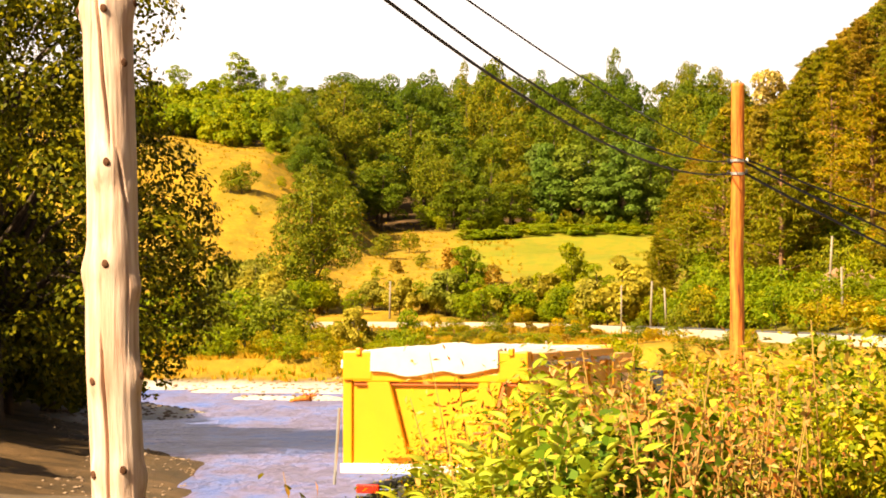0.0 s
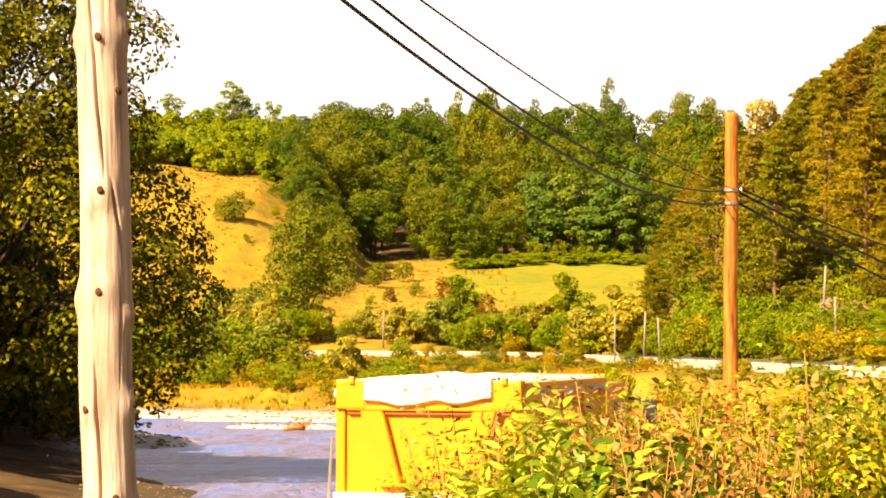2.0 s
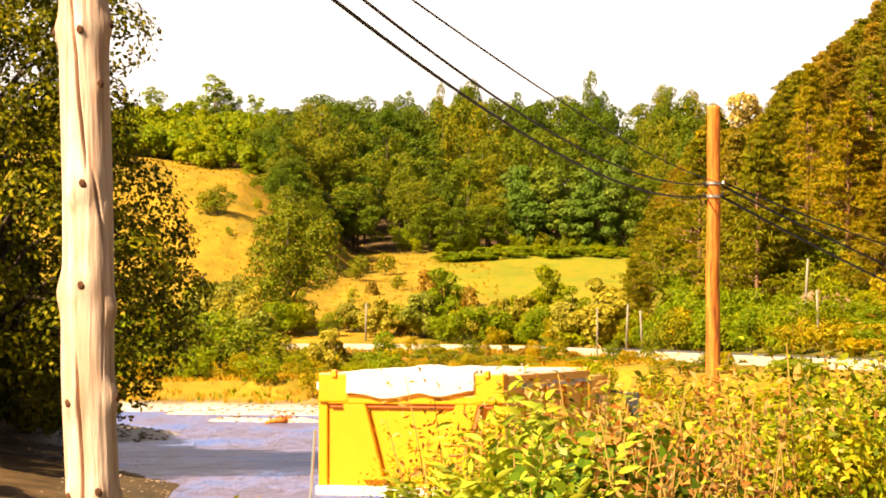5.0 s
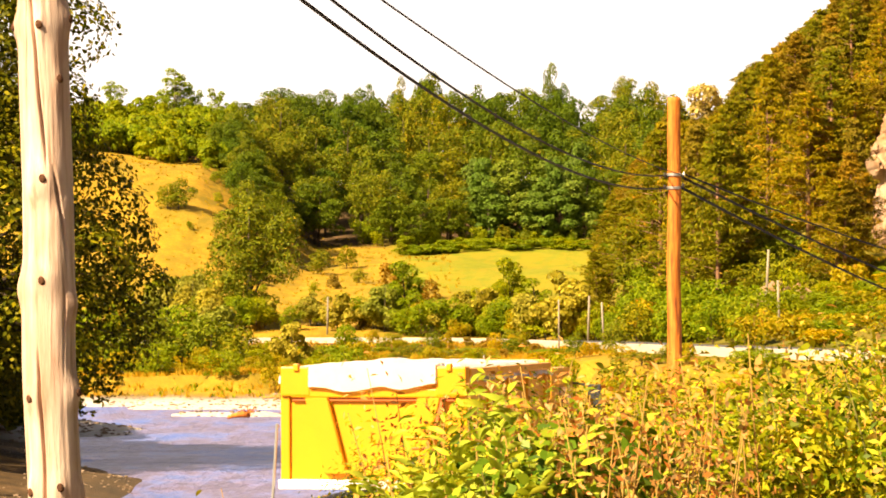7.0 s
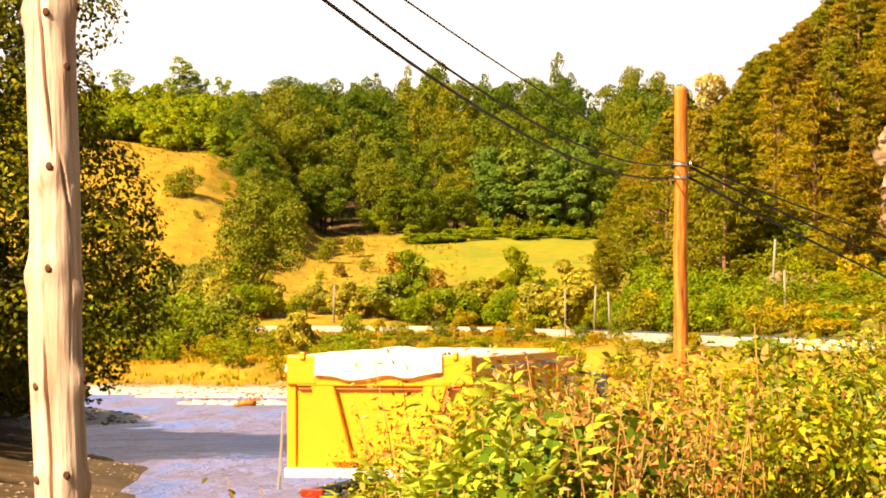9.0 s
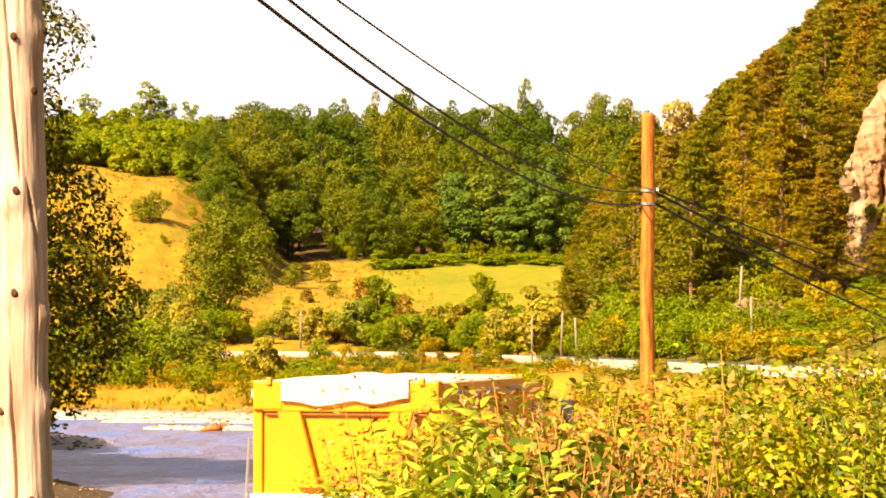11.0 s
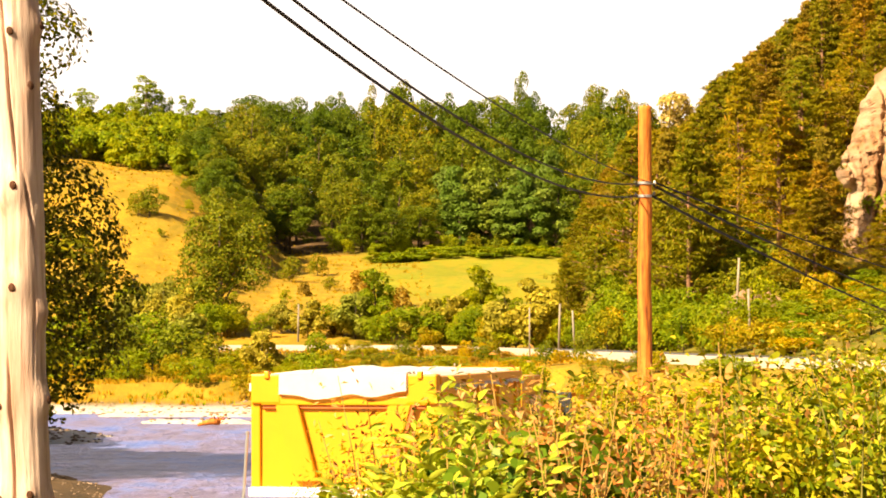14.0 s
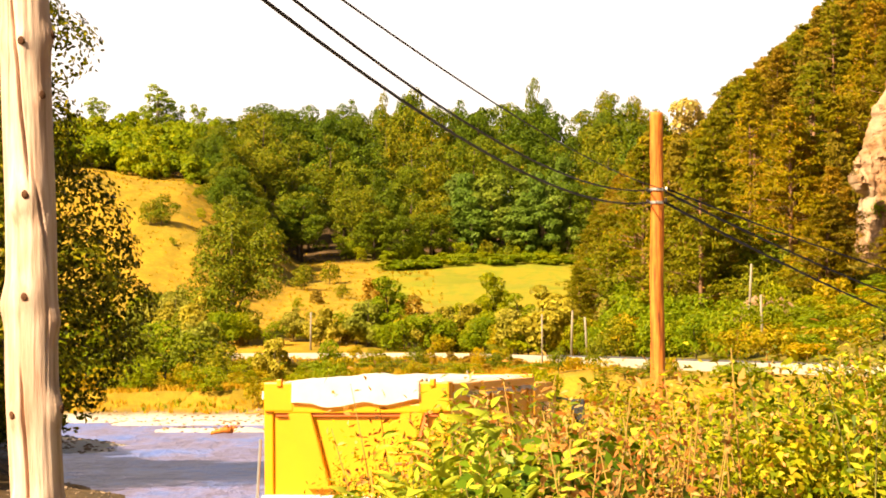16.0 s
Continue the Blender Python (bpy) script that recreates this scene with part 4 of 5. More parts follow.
def build_truck():
    """Local: x to the right, y ahead from the tailgate, z up from the yard."""
    base = gz(0.9, 40)
    w, top, low, length = 1.31, 2.97, 1.42, 5.4
    truck = thing("dump_truck", "yellow dump truck with white tarpaulin over its box", "truck", at=pose(-0.1, 37.92, base, 0, 0, -15))
    # the tailgate, with its posts, top beam, ribs and sill
    gate = part("tailgate", box_bm(2 * w - 0.1, 0.05, top - low - 0.1, (0, 0.05, (top + low) / 2 - 0.02), 0.008), PAINT, truck, "yellow steel tailgate")
    for sx in (-1, 1):
        part("corner_post", box_bm(0.13, 0.16, top - low + 0.06, (sx * (w - 0.065), 0.06, (top + low) / 2), 0.02), PAINT, truck)
        part("top_cap", box_bm(0.42, 0.2, 0.4, (sx * (w - 0.22), 0.03, top - 0.17), 0.025), PAINT, gate)
        rib = [(sx * 0.95, top - 0.39), (sx * 0.63, top - 0.39), (sx * 0.36, low + 0.12), (sx * 0.68, low + 0.12)]
        rib_bm = slab(rib, -0.085, 0.03)
        bmesh.ops.bevel(rib_bm, geom=rib_bm.edges[:], offset=0.012, segments=2, affect="EDGES")
        part("rib", rib_bm, PAINT, gate)
        part("hinge", box_bm(0.07, 0.12, 0.1, (sx * (w - 0.24), -0.04, top + 0.02), 0.015), PAINT, gate)
    edge = slab([(0.96, top - 0.39), (1.0, top - 0.39), (0.9, top - 0.75), (0.86, top - 0.75)], -0.07, 0.02)
    part("edge_strip", edge, PAINT_RUST_SHADE, gate, "rust red edge strip")
    part("top_beam", box_bm(2 * w - 0.3, 0.12, 0.12, (0, 0.0, top - 0.33), 0.02), PAINT, gate)
    # orange strip standing in for the shade under the top beam
    part("shadow_gap", box_bm(2 * w - 0.34, 0.05, 0.05, (0, 0.0, top - 0.415), 0.01), PAINT_RUST_SHADE, gate, "orange strip drawn as shade under the beam")
    part("sill", box_bm(2 * w + 0.02, 0.22, 0.13, (0, 0.0, low - 0.02), 0.02), TARP, gate, "dusty pale sill")
    part("step", box_bm(0.34, 0.08, 0.03, (0.62, -0.06, low + 0.62), 0.008), PAINT, gate)
    part("step", box_bm(0.34, 0.08, 0.03, (0.72, -0.06, low + 0.48), 0.008), PAINT_RUST_SHADE, gate)
    # side walls with stakes, floor and headboard
    for sx in (-1, 1):
        side = part("side_wall", box_bm(0.06, length, top - low - 0.1, (sx * (w - 0.05), length / 2 + 0.1, (top + low) / 2 - 0.06), 0.01), PAINT, truck)
        part("top_rail", box_bm(0.14, length, 0.12, (sx * (w - 0.04), length / 2 + 0.1, top - 0.06), 0.025), PAINT, side)
        part("bottom_rail", box_bm(0.12, length, 0.12, (sx * (w - 0.04), length / 2 + 0.1, low + 0.04), 0.02), PAINT, side)
        for k in range(4):
            part("stake", box_bm(0.07, 0.14, top - low - 0.3, (sx * (w - 0.01), 1.3 + k * 1.3, (top + low) / 2 - 0.03), 0.02), PAINT, side)
    part("box_floor", box_bm(2 * w - 0.1, length, 0.1, (0, length / 2 + 0.1, low), 0.01), STEEL, truck)
    part("headboard", box_bm(2 * w, 0.1, top - low + 0.25, (0, length + 0.12, (top + low) / 2 - 0.08), 0.02), PAINT, truck)
    # the tarpaulin: a humped sheet with a hem that hangs over gate and sides
    bm = bmesh.new()
    nx, ny = 40, 60
    grid = []
    for j in range(ny + 1):
        for i in range(nx + 1):
            u, t = i / nx * 2 - 1, j / ny
            x, y = u * (w - 0.04), -0.06 + t * (length + 0.1)
            z = top + 0.01 + 0.13 * (1 - abs(u - 0.12) / 1.12) * (0.85 + 0.15 * math.sin(t * 17)) * (1 - 0.75 * t)
            z += 0.035 * noise.noise(Vector((x * 2.2, y * 1.8, 0))) + 0.012 * noise.noise(Vector((x * 8, y * 6, 4)))
            if abs(u) > 0.93:
                z -= 0.2 + 0.07 * noise.noise(Vector((0, y * 3.3, u))) + 0.03 * noise.noise(Vector((0, y * 9.0, u)))
                x = math.copysign(w + 0.07, u)
            if j == 0:
                z = top - 0.19 - 0.12 * (1 - abs(u + 0.15)) + 0.07 * noise.noise(Vector((x * 3.1, 1.3, 0)))
                y = -0.12
            if j == 1:
                z = top - 0.01 + 0.11 * (1 - abs(u - 0.12) / 1.12)
                y = -0.1
            if j < 3 and abs(u) > 0.7:
                z, y = min(z, top - 0.1), y + 0.24
            grid.append(bm.verts.new((x, y, z)))
    for j in range(ny):
        for i in range(nx):
            o = j * (nx + 1) + i
            bm.faces.new((grid[o], grid[o + 1], grid[o + nx + 2], grid[o + nx + 1])).smooth = j > 1
    bmesh.ops.solidify(bm, geom=bm.faces[:], thickness=0.008)
    part("tarpaulin", bm, TARP, truck, "wrinkled white tarpaulin stained brown")
    # chassis, wheels and lights
    for sx in (-1, 1):
        part("chassis_beam", box_bm(0.12, 7.6, 0.26, (sx * 0.42, 3.6, 1.05), 0.01), STEEL, truck)
        for y in (1.0, 2.4, 6.6):
            wheel = part("wheel", wheel_bm(0.52, 0.55 if y < 5 else 0.32), RUBBER, truck, "black tyre", pose(sx * 0.93, y, 0.52))
            part("hub", ring_bm(0.16, 0.03, 0.1), STEEL, wheel, "", pose(sx * 0.22, 0, 0, 0, 90, 0))
        part("mudguard", box_bm(0.56, 2.9, 0.03, (sx * 0.93, 1.7, 1.12), 0.01), STEEL, truck)
        part("mud_flap", box_bm(0.56, 0.02, 0.5, (sx * 0.93, 0.25, 0.75), 0.005), RUBBER, truck)
        part("tail_light", box_bm(0.32, 0.08, 0.12, (sx * 0.95, -0.02, 1.12), 0.02), RED_LENS, truck, "red tail light")
        part("side_strut", tube_bm([(sx * (w + 0.06), 0.02, top - 0.75), (sx * (w + 0.13), 0.02, low - 0.25)], 0.022), GALV, truck, "pale steel rod")
    part("bumper_beam", box_bm(2.3, 0.12, 0.16, (0, 0.05, 0.78), 0.02), STEEL, truck)
    # cab
    cab = part("cab", slab([(6.15, 0.75), (8.05, 0.75), (8.05, 1.75), (7.85, 2.72), (7.6, 2.86), (6.25, 2.86), (6.15, 2.75)], -1.2, 1.2), PAINT, truck, "yellow cab", Matrix.Rotation(radians(90), 4, "Z"))
    part("rear_window", box_bm(0.02, 1.3, 0.5, (6.14, 0, 2.3), 0.005), GLASS, cab, "dark glass")
    part("windscreen", box_bm(0.03, 2.1, 0.8, (7.99, 0, 2.22), 0.01, Matrix.Rotation(radians(-11), 4, "Y")), GLASS, cab, "dark glass")
    for sy in (-1, 1):
        part("side_window", box_bm(0.9, 0.02, 0.62, (7.2, sy * 1.205, 2.25), 0.01), GLASS, cab, "dark glass")
        mirror = part("mirror", box_bm(0.1, 0.22, 0.55, (7.95, sy * 1.55, 2.3), 0.03), RUBBER, cab, "black mirror housing")
        part("mirror_arm", tube_bm([(7.9, sy * 1.2, 2.6), (7.95, sy * 1.5, 2.55)], 0.02), STEEL, mirror)


def tube_bm(points, radius):
    bm = bmesh.new()
    v, f = tube(points, [radius] * len(points), 8)
    vs = [bm.verts.new(p) for p in v]
    for q in f:
        bm.faces.new([vs[i] for i in q])
    return bm


build_truck()


# ---- cliff ----
def build_cliff():
    """A fissured limestone face in the slope: buttresses, ledges and hollows, its top leaning back."""
    bm = bmesh.new()
    cols, rings = 120, 150
    rows = []
    for j in range(rings + 1):
        s = j / rings
        z = 3.0 + 21.0 * s
        left = float(np.interp(z, [3, 7, 10, 13, 14.2, 15.2, 16.6, 17.4, 20, 22, 24], [34.2, 34.6, 34.6, 34.8, 34.8, 34.3, 34.6, 35.5, 36.2, 37.4, 39.5]))
        left += 0.35 * noise.noise(Vector((z * 0.9, 2.0, 0))) + 0.15 * noise.noise(Vector((z * 2.6, 7.0, 0)))
        row = []
        for k in range(cols + 1):
            t = k / cols
            x = left + (50.0 - left) * t ** 1.35
            edge = x - left
            q = Vector((x, 0, z))
            y = 191.5 + 3.2 * math.exp(-edge / 0.55) + 5.0 * (t > 0.999) + 0.16 * (z - 6) + max(0, z - 19) ** 2 * 0.12
            y += 1.1 * noise.noise(Vector((x * 0.32, 0, z * 0.11))) + 0.9 * abs(noise.noise(Vector((x * 0.9 + z * 0.15, 3, z * 0.16))))
            y += 0.55 * noise.cell(Vector((x * 1.2 + 0.5 * noise.noise(q * 0.5), 1, z * 0.17 + 0.2 * x))) + 0.2 * noise.cell(Vector((x * 2.3 + 0.4 * noise.noise(q), 5, z * 0.6)))
            y += 0.28 * noise.noise(q * 1.3) + 0.12 * noise.noise(q * 3.7)
            y += 2.2 * math.exp(-((x - 36.6 - (z - 12) * 0.12) / 0.28) ** 2) * (0.5 + 0.5 * noise.noise(Vector((0, 2, z * 0.3))))
            row.append(bm.verts.new((x + 0.15 * noise.noise(q * 1.7 + Vector((0, 9, 0))), y, z)))
        row += [bm.verts.new((50.0, 205.0, z)), bm.verts.new((left + 1.5, 205.0, z))]
        rows.append(row)
    n = len(rows[0])
    for a, b in zip(rows, rows[1:]):
        for k in range(n):
            k2 = (k + 1) % n
            bm.faces.new((a[k], a[k2], b[k2], b[k]))
    bm.faces.new(rows[-1])
    bm.faces.new(rows[0][::-1])
    bmesh.ops.recalc_face_normals(bm, faces=bm.faces[:])
    ob = new("rock_cliff", mesh_from_bm("rock_cliff", bm, ROCK))
    return tagged(ob, "weathered pale orange limestone cliff among pines", "rock", "rocks of the slope")


def build_outcrop(x, y, z0, sx, sy, h, seed):
    """A blocky, fissured lump of rock."""
    bm = bmesh.new()
    sides, rings = 40, 26
    rows = []
    for j in range(rings + 1):
        s = j / rings
        row = []
        for k in range(sides):
            w = 2 * math.pi * k / sides
            q = Vector((math.cos(w) * sx, math.sin(w) * sy, s * h))
            block = noise.cell(Vector((q.x * 0.55 + seed, q.y * 0.55, q.z * 0.28))) * 0.16
            e = 0.34 * noise.noise(q * 0.22 + Vector((seed, 0, 0))) + 0.3 * noise.noise(Vector((q.x * 0.6, q.y * 0.6, q.z * 0.12 + seed)))
            e += block + 0.16 * noise.noise(q * 1.1) + 0.07 * noise.noise(q * 3.1) - 0.12 * abs(noise.noise(Vector((q.x * 1.4, q.y * 1.4, q.z * 0.2))))
            taper = (1.08 - 0.3 * s) * min(1, ((1 - s) * 7 + 0.25))
            row.append(bm.verts.new((q.x * taper * (1 + e), q.y * taper * (1 + e), q.z + 0.7 * noise.noise(q * 0.5))))
        rows.append(row)
    for a, b in zip(rows, rows[1:]):
        for k in range(sides):
            k2 = (k + 1) % sides
            bm.faces.new((a[k], a[k2], b[k2], b[k]))
    bm.faces.new(rows[-1])
    bm.faces.new(rows[0][::-1])
    ob = new("rock_outcrop", mesh_from_bm("rock_outcrop", bm, ROCK))
    ob.location = (x, y, z0)
    return tagged(ob, "pale orange rock outcrop at the slope foot", "rock", "rocks of the slope")


def mesh_from_bm(name, bm, material):
    me = bpy.data.meshes.new(name)
    bm.to_mesh(me)
    bm.free()
    me.materials.append(material)
    return me


build_cliff()
for x, y, s in ((24.0, 177, 0.9), (25.5, 181, 1.1), (23.4, 176, 0.6), (26.4, 184, 1.0), (27.6, 183, 0.8), (24.9, 179, 0.7)):
    build_outcrop(x, y, gz(x, y) - 0.6, s, s, 0.6 + s * 2.4, x)


# ---- posts along the road, driftwood, stones ----
def post(x, y, h, r, material, label, lean=0.0, z=None):
    v, f = tube([(0, 0, -0.4), (lean * 0.5, 0, h * 0.5), (lean, 0, h)], [r, r * 0.95, r * 0.85], 8)
    ob = new("roadside_post", mesh_of("roadside_post", v, f, material, True))
    ob.location = (x, y, gz(x, y) if z is None else z)
    return tagged(ob, label, "post", "roadside posts")


for x, y, h, lean in ((-4.4, 231, 3.1, 0.05), (5.9, 228, 2.6, 0), (14.9, 201, 3.3, 0.12), (15.9, 199, 2.8, -0.15), (24.2, 176, 5.4, 0.3), (24.6, 172, 3.4, -0.1), (22.4, 170, 1.4, -0.1)):
    post(x, y, h, 0.085, BARK_PALE, "weathered grey wooden post beside the road", lean)
for x, y, h, lean in ((10.2, 160, 3.0, 0.0), (5.6, 148, 2.2, -0.15)):
    post(x, y, h, 0.05, BARK_PALE, "thin pale dead stem standing among the weeds", lean)


def build_driftwood():
    r = np.random.default_rng(8)
    pieces = []
    for _ in range(46):
        a = Vector((r.uniform(-2.2, 2.2), r.uniform(-0.7, 0.7), r.uniform(0, 0.3)))
        d = Vector((r.normal(), r.normal() * 0.4, r.normal() * 0.22)) * 0.8
        m = a + Vector((r.normal(), r.normal(), r.normal())) * 0.1
        pieces.append(tube([a - d, m, a + d], [0.05, 0.045, 0.02], 5))
    me = mesh_of("driftwood_pile", *join(pieces), STEM, True)
    ob = new("driftwood_pile", me)
    ob.location = (-3.2, 149.5, gz(-3.2, 149.5) + 0.05)
    tagged(ob, "tangled heap of washed-up branches on the bank", "driftwood", kind="stuff")
    log = thing("stranded_stump", "reddish brown tree stump stranded in the shallows", "driftwood", at=pose(-6.45, 129, 0.02))
    part("trunk", mesh_of("trunk", *tube([(-0.62, 0, 0.03), (-0.35, 0.02, 0.12), (-0.05, 0.05, 0.17), (0.2, 0.02, 0.2), (0.42, 0, 0.15)], [0.05, 0.1, 0.13, 0.17, 0.12], 9), WOOD_TAR, True), WOOD_TAR, log)
    for k in range(9):
        w = k * 0.75 + 0.3
        part("root", mesh_of("root", *tube([(0.2, 0, 0.2), (0.3 + 0.25 * math.cos(w), 0.2 * math.sin(w), 0.3 + 0.15 * math.sin(w * 2)), (0.3 + 0.42 * math.cos(w), 0.3 * math.sin(w), 0.42 + 0.22 * math.sin(w * 3))], [0.05, 0.03, 0.01], 5), WOOD_TAR, True), WOOD_TAR, log)


build_driftwood()


def build_stones():
    r = np.random.default_rng(9)
    bm = bmesh.new()
    bmesh.ops.create_icosphere(bm, subdivisions=1, radius=1)
    base = np.array([v.co[:] for v in bm.verts])
    tri = np.array([[v.index for v in f.verts] for f in bm.faces])
    bm.free()
    vs, fs, k = [], [], 0
    while k < 1500:
        x, y = r.uniform(-15, 12), r.uniform(60, 152)
        w = float(inside_river(np.array([x]), np.array([y]))[0])
        if y < 97 and r.random() < 0.4 or not (-3 < w < 0.6 or float(bar(np.array([x]), np.array([y]))[0]) > 0.3):
            continue
        s = r.uniform(0.03, 0.09) * (1.6 if r.random() < 0.08 else 1) * (0.55 if y < 97 else 1)
        p = base * r.uniform(0.75, 1.25, base.shape) * np.array([s * 1.4, s, s * 0.6]) + np.array([x, y, gz(x, y) + s * 0.2])
        vs.append(p)
        fs.append(tri + k * len(base))
        k += 1
    me = fast_quads("bank_stones", np.concatenate(vs), np.concatenate(fs), STONE)
    tagged(new("bank_stones", me), "rounded pale river stones strewn along the shore", "stones", kind="stuff")


build_stones()


# ---- grass tufts ----
def blades(name, label, r, xy, height, width, per, material):
    n = len(xy)
    z = ground(xy[:, 0], xy[:, 1])
    base = np.repeat(np.c_[xy, z], per, 0)
    m = n * per
    base[:, :2] += r.normal(size=(m, 2)) * height * 0.35
    w = r.uniform(0, 2 * math.pi, m)
    side = np.stack([np.cos(w), np.sin(w) * 0.5, np.zeros(m)], 1) * width
    tip = np.stack([r.normal(size=m) * 0.35, r.normal(size=m) * 0.35, np.ones(m)], 1) * (height * r.uniform(0.5, 1.3, m))[:, None]
    v = np.stack([base - side, base + side, base + tip * 0.6 + side * 0.7, base + tip], 1).reshape(-1, 3)
    me = fast_quads(name, v, np.arange(m * 4).reshape(m, 4), material)
    tagged(new(name, me), label, "grass", kind="stuff")


g = np.random.default_rng(21)
xy = np.c_[g.uniform(-42, 8, 2000), g.uniform(232, 345, 2000)]
xy = xy[(road_side(xy[:, 0], xy[:, 1]) > 5)]
blades("dry_grass", "dry orange grass tufts on the hillside meadow", g, xy, 0.2, 0.09, 4, GRASS_DRY)
xy = np.c_[g.uniform(-30, 20, 9000), g.uniform(148, 222, 9000)]
xy = xy[(inside_river(xy[:, 0], xy[:, 1]) < -2.2) & (road_side(xy[:, 0], xy[:, 1]) < -4.5)]
blades("bank_grass", "yellowing grass on the far river bank", g, xy, 0.28, 0.05, 5, GRASS_DRY)
blades("bank_weeds", "green weeds on the far river bank", g, xy[::2][(np.sin(xy[::2, 0] * 0.5) + np.cos(xy[::2, 1] * 0.3) > 0.1)] + 0.3, 0.26, 0.05, 6, GRASS_GREEN)


# ---- the weeds on the embankment ----
def leaf_shape(length, width, sides=3):
    """One pointed leaf with a folded midrib, along +x."""
    v, f = [(0, 0, 0)], []
    for i in range(1, sides + 1):
        s = i / (sides + 1)
        w = width / 2 * math.sin(math.pi * s ** 0.8)
        z = -0.35 * length * s * s
        v += [(s * length, -w, z + w * 0.35), (s * length, 0, z), (s * length, w, z + w * 0.35)]
    v.append((length, 0, -0.4 * length))
    f += [(0, 2, 1), (0, 3, 2)]
    for i in range(sides - 1):
        o = 1 + 3 * i
        f += [(o, o + 1, o + 4, o + 3), (o + 1, o + 2, o + 5, o + 4)]
    o = 1 + 3 * (sides - 1)
    f += [(o, o + 1, len(v) - 1), (o + 1, o + 2, len(v) - 1)]
    return v, f


def sprout(r, height, shoots, leaf, material, label, pinnate=True):
    """Upright shoots with rows of leaflets, each leaf an object of its own."""
    ob = thing("leafy_sprout", label, "shrub", "embankment shrubs")
    me = mesh_of("leaf", *leaf_shape(leaf, leaf * 0.28), material, True)
    for k in range(shoots):
        w = r.uniform(0, 6.28)
        tip = Vector((math.cos(w) * 0.24 * r.uniform(0.3, 1), math.sin(w) * 0.24 * r.uniform(0.3, 1), height * r.uniform(0.8, 1.02)))
        part("stem", mesh_of("stem", *tube([(0, 0, -0.1), tip * 0.5 + Vector((0, 0, 0.06)), tip], [0.009, 0.007, 0.003], 5), STEM, True), STEM, ob)
        for j in range(6):
            s = 0.45 + 0.55 * j / 5
            base = Matrix.Translation(tip * s + Vector((0, 0, 0.1 * s * (1 - s)))) @ Euler((r.normal() * 0.25, -0.55 + r.normal() * 0.25 - 0.5 * (j == 5), j * 2.4 + k)).to_matrix().to_4x4()
            reach = leaf * r.uniform(1.6, 2.3)
            for m in range(7):
                q = (m // 2 + 1) / 4
                side = 0 if m == 6 else (1 if m % 2 else -1)
                turn = Euler((r.normal() * 0.3, -0.1 + r.normal() * 0.15 + 0.5 * q, side * 0.95)).to_matrix().to_4x4()
                part("leaf", me, material, ob, "", base @ Matrix.Translation((reach * q, 0, -0.12 * reach * q * q)) @ turn @ Matrix.Scale(r.uniform(0.8, 1.2), 4))
    return ob


def weed(r, name, label, height, width, stalks, count, leaf, material, narrow=0.45, shape=4, stem=None):
    """A thicket of stalks with small leaves all along."""
    ob = thing(name, label, "shrub", "embankment weeds")
    pts, nor = [], []
    for k in range(stalks):
        foot = Vector((r.normal() * width * 0.3, r.normal() * width * 0.3, -0.1))
        tip = Vector((foot.x + r.normal() * width * 0.35, foot.y + r.normal() * width * 0.35, height * r.uniform(0.6, 1.1)))
        mid = foot.lerp(tip, 0.55) + Vector((r.normal() * 0.06, r.normal() * 0.06, 0.05))
        part("stalk", mesh_of("stalk", *tube([foot, mid, tip], [0.006, 0.0045, 0.002], 4), stem or STEM, True), stem or STEM, ob)
        n = count // stalks
        s = r.uniform(0.12, 1.0, n)[:, None] ** 0.8
        a, b, c = (np.array(p[:]) for p in (foot, mid, tip))
        p = (1 - s) ** 2 * a + 2 * s * (1 - s) * b + s * s * c
        d = r.normal(size=(n, 3))
        pts.append(p + d * 0.09 * width / 0.5)
        nor.append(d * 0.75 + np.array(SUN_TO[:]) * 0.8)
    v, q = leaves(r, np.concatenate(pts), np.concatenate(nor), leaf, leaf * narrow, 0.12, shape)
    part("foliage", fast_quads("foliage", v, q, material), material, ob)
    return ob


wr = np.random.default_rng(31)
weeds = {
    "green": [weed(wr, "green_weed", "dense yellow-green leafy weeds on the embankment", 1.25, 0.55, 7, 1700, 0.043, LEAF_WEED, 0.42, stem=STEM_GREEN) for _ in range(3)],
    "dry": [weed(wr, "dry_weed", "withered orange brown weed stalks", 1.2, 0.45, 8, 700, 0.038, LEAF_DRY_WEED, 0.42) for _ in range(2)],
    "fine": [weed(wr, "tall_weed", "tall fine-leaved yellowing weed", 1.3, 0.4, 7, 1100, 0.034, LEAF_YELLOW, 0.35) for _ in range(2)],
    "sprout": [sprout(wr, 1.15, 3, 0.092, LEAF_SPROUT, "fresh green shrub with long pointed leaves") for _ in range(3)],
    "broad": [weed(wr, "broadleaf_weed", "broad-leaved green climbing weed", 1.05, 0.5, 7, 760, 0.05, LEAF_BROAD, 0.8, 6, STEM_GREEN)],
}


def vine(r):
    """A low bush overgrown with small-leaved creepers."""
    ob = thing("creeper_bush", "bush overgrown with yellow-green creepers", "shrub", "embankment weeds")
    crown, c = crown_mesh("foliage", r, 1.25, 0.48, 30, 3000, 0.046, LEAF_WEED, -0.1, 0.3)
    part("foliage", crown, LEAF_WEED, ob)
    part("stem", trunk_mesh("stem", r, 1.1, 0.012, c[:7], STEM_GREEN), STEM_GREEN, ob)
    return ob


weeds["stalk"] = [weed(wr, "slender_weed", "slender single weed stalk with sparse leaves", 1.2, 0.3, 1, 22, 0.075, LEAF_WEED, 0.55, 6) for _ in range(3)]
weeds["vine"] = [vine(wr) for _ in range(3)]


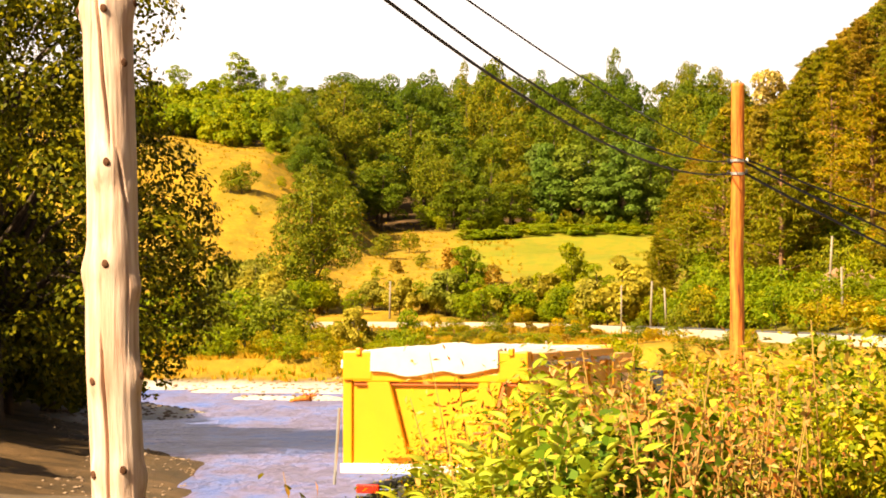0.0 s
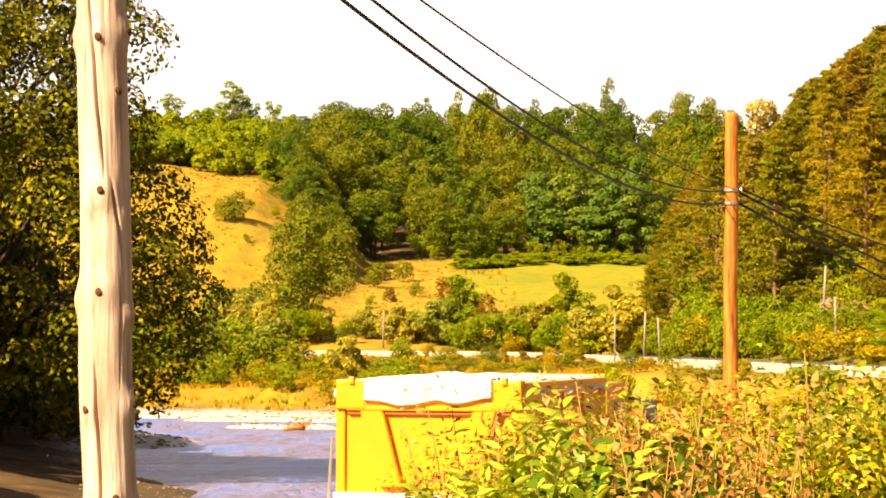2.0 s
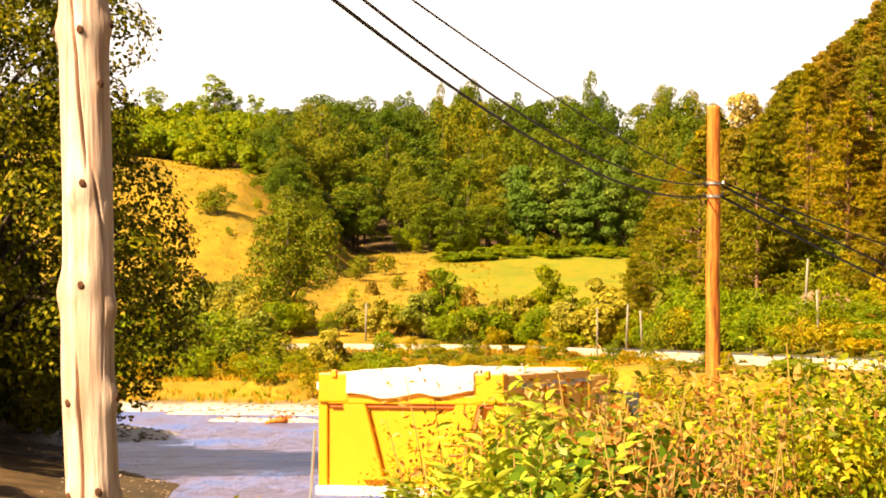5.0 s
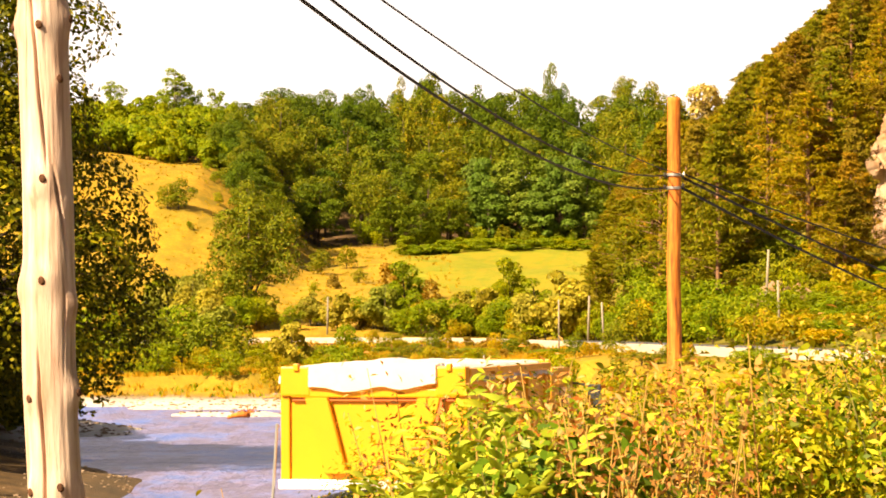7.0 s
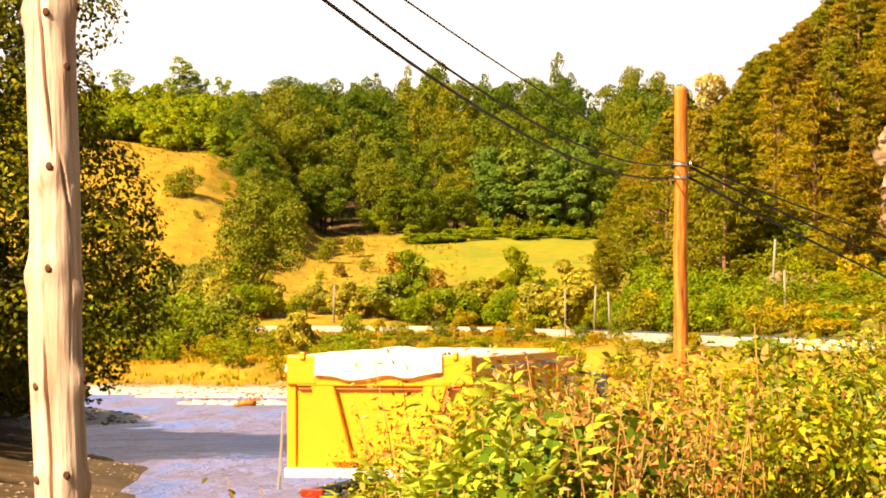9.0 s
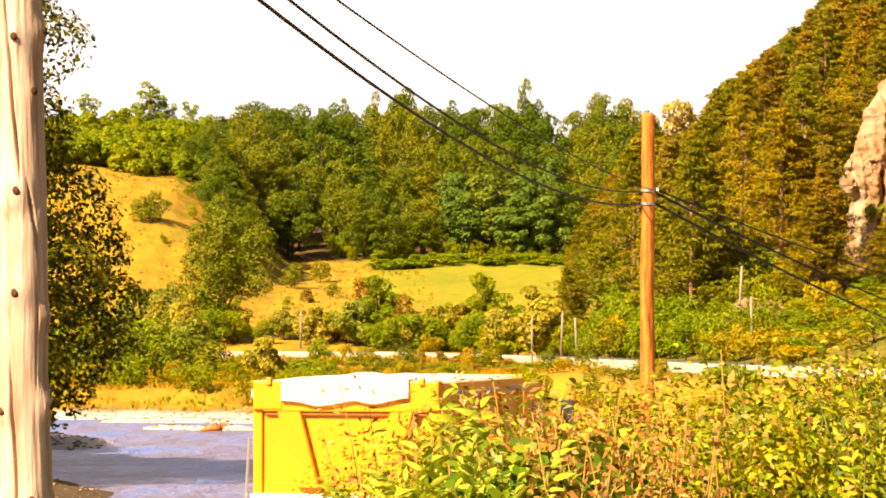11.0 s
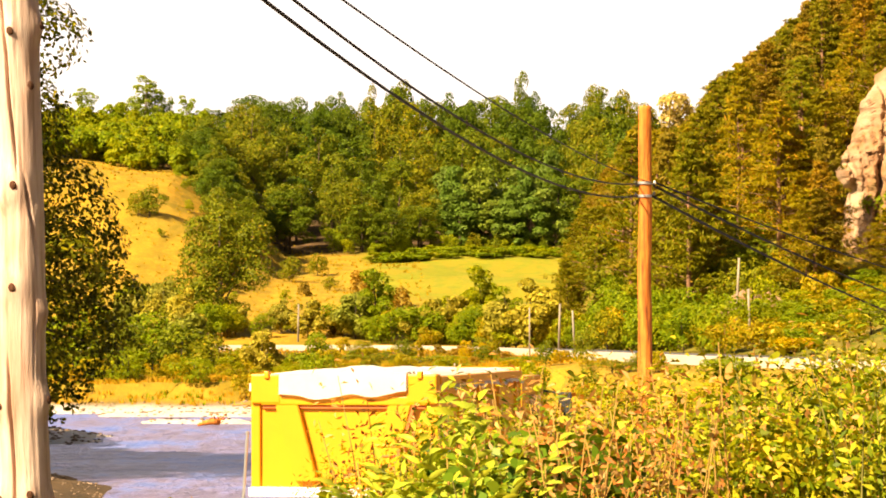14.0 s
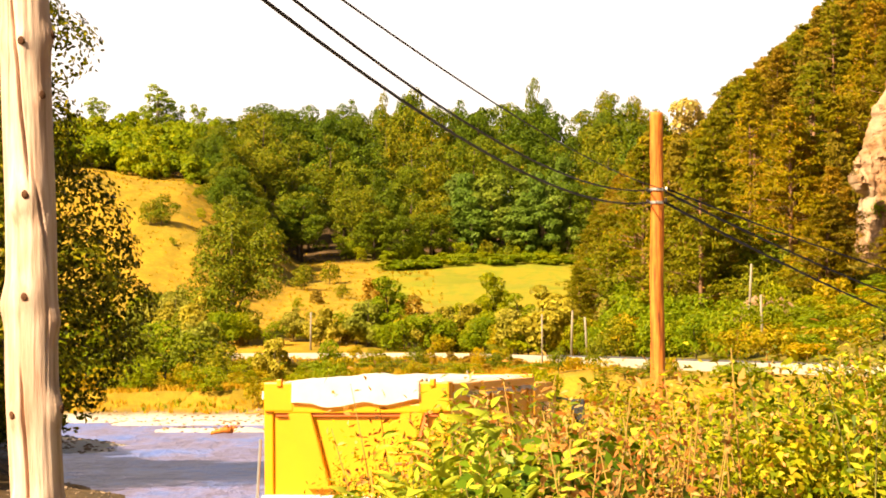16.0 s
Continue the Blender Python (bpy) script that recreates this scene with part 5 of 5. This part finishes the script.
def weed_top(x, y):
    """How high the thicket stands above the plan, rising to the right."""
    return float(np.interp(x / y, [-0.02, -0.004, 0.013, 0.035, 0.06, 0.085, 0.105, 0.12, 0.16, 0.2, 0.26], [-0.075, -0.062, -0.042, -0.034, -0.031, -0.026, -0.023, -0.019, -0.016, -0.008, 0.0])) * y + EYE


def sow(kind, x, y, high):
    options = weeds[kind]
    ob = plant(options[int(wr.integers(len(options)))], x, y, wr.uniform(0, 6.28), 1.0)
    s = max(0.35, (weed_top(x, y) + high - gz(x, y)) / 1.25)
    ob.scale = (min(1.25, max(0.7, s)), min(1.25, max(0.7, s)), s)


for _ in range(240):
    y = wr.uniform(12.0, 20)
    u = wr.uniform(-0.006, 0.25)
    kind = "green" if wr.random() < 0.45 else "vine"
    if wr.random() < 0.07:
        kind = "fine"
    if 0.065 < u < 0.105 and wr.random() < 0.2:
        kind = "dry"
    sow(kind, u * y, y, wr.uniform(-0.26, 0.05) if kind != "vine" else wr.uniform(-0.3, -0.06))
for u, y, high in [(0.003, 11.2, -0.02), (0.01, 11.4, 0.0), (0.016, 11.3, 0.0), (0.022, 11.6, 0.0), (0.028, 11.2, -0.05), (0.033, 11.5, 0.0), (0.039, 11.3, -0.06), (0.045, 11.6, 0.0), (0.051, 11.2, -0.08), (0.056, 11.5, -0.03),
                   (0.061, 11.3, -0.1), (0.068, 11.7, 0.0), (0.03, 11.9, 0.03), (0.013, 11.9, 0.02), (0.042, 12.0, 0.03), (0.02, 11.1, -0.12), (0.036, 11.1, -0.14)]:
    sow("sprout", u * y, y, high - 0.02)
for u, y, high in [(0.06, 11.6, 0.04), (0.066, 11.5, 0.1), (0.072, 11.4, 0.07), (0.078, 11.7, 0.03), (0.07, 11.2, -0.06), (0.055, 11.9, 0.04)]:
    sow("broad", u * y, y, high - 0.08)
for u, y, high in [(-0.012, 12.5, 0.0), (-0.006, 13.0, 0.03), (0.028, 14.5, 0.25), (0.036, 15, 0.12), (0.06, 16, 0.2), (0.075, 15.2, 0.14), (0.14, 15, 0.1), (0.075, 11.9, -0.02), (0.085, 11.7, -0.03), (0.092, 11.9, -0.04), (0.1, 12, -0.03), (0.066, 11.9, -0.05), (0.08, 11.3, -0.1), (0.096, 11.4, -0.1), (0.086, 11.2, -0.06), (0.09, 11.6, 0.05), (0.095, 11.8, 0.06)]:
    sow("dry", u * y, y, high)
for u, y, high in [(-0.047, 12, 0.22), (-0.0425, 12.3, 0.06), (-0.012, 12.2, 0.2), (-0.004, 12.4, 0.2), (-0.018, 12.0, 0.08), (-0.008, 11.8, 0.05), (0.036, 14, 0.3), (0.057, 15, 0.32), (0.1, 14, 0.2), (0.13, 15, 0.22)]:
    sow("stalk", u * y, y, high)
for group in weeds.values():
    for ob in group:
        drop(ob)
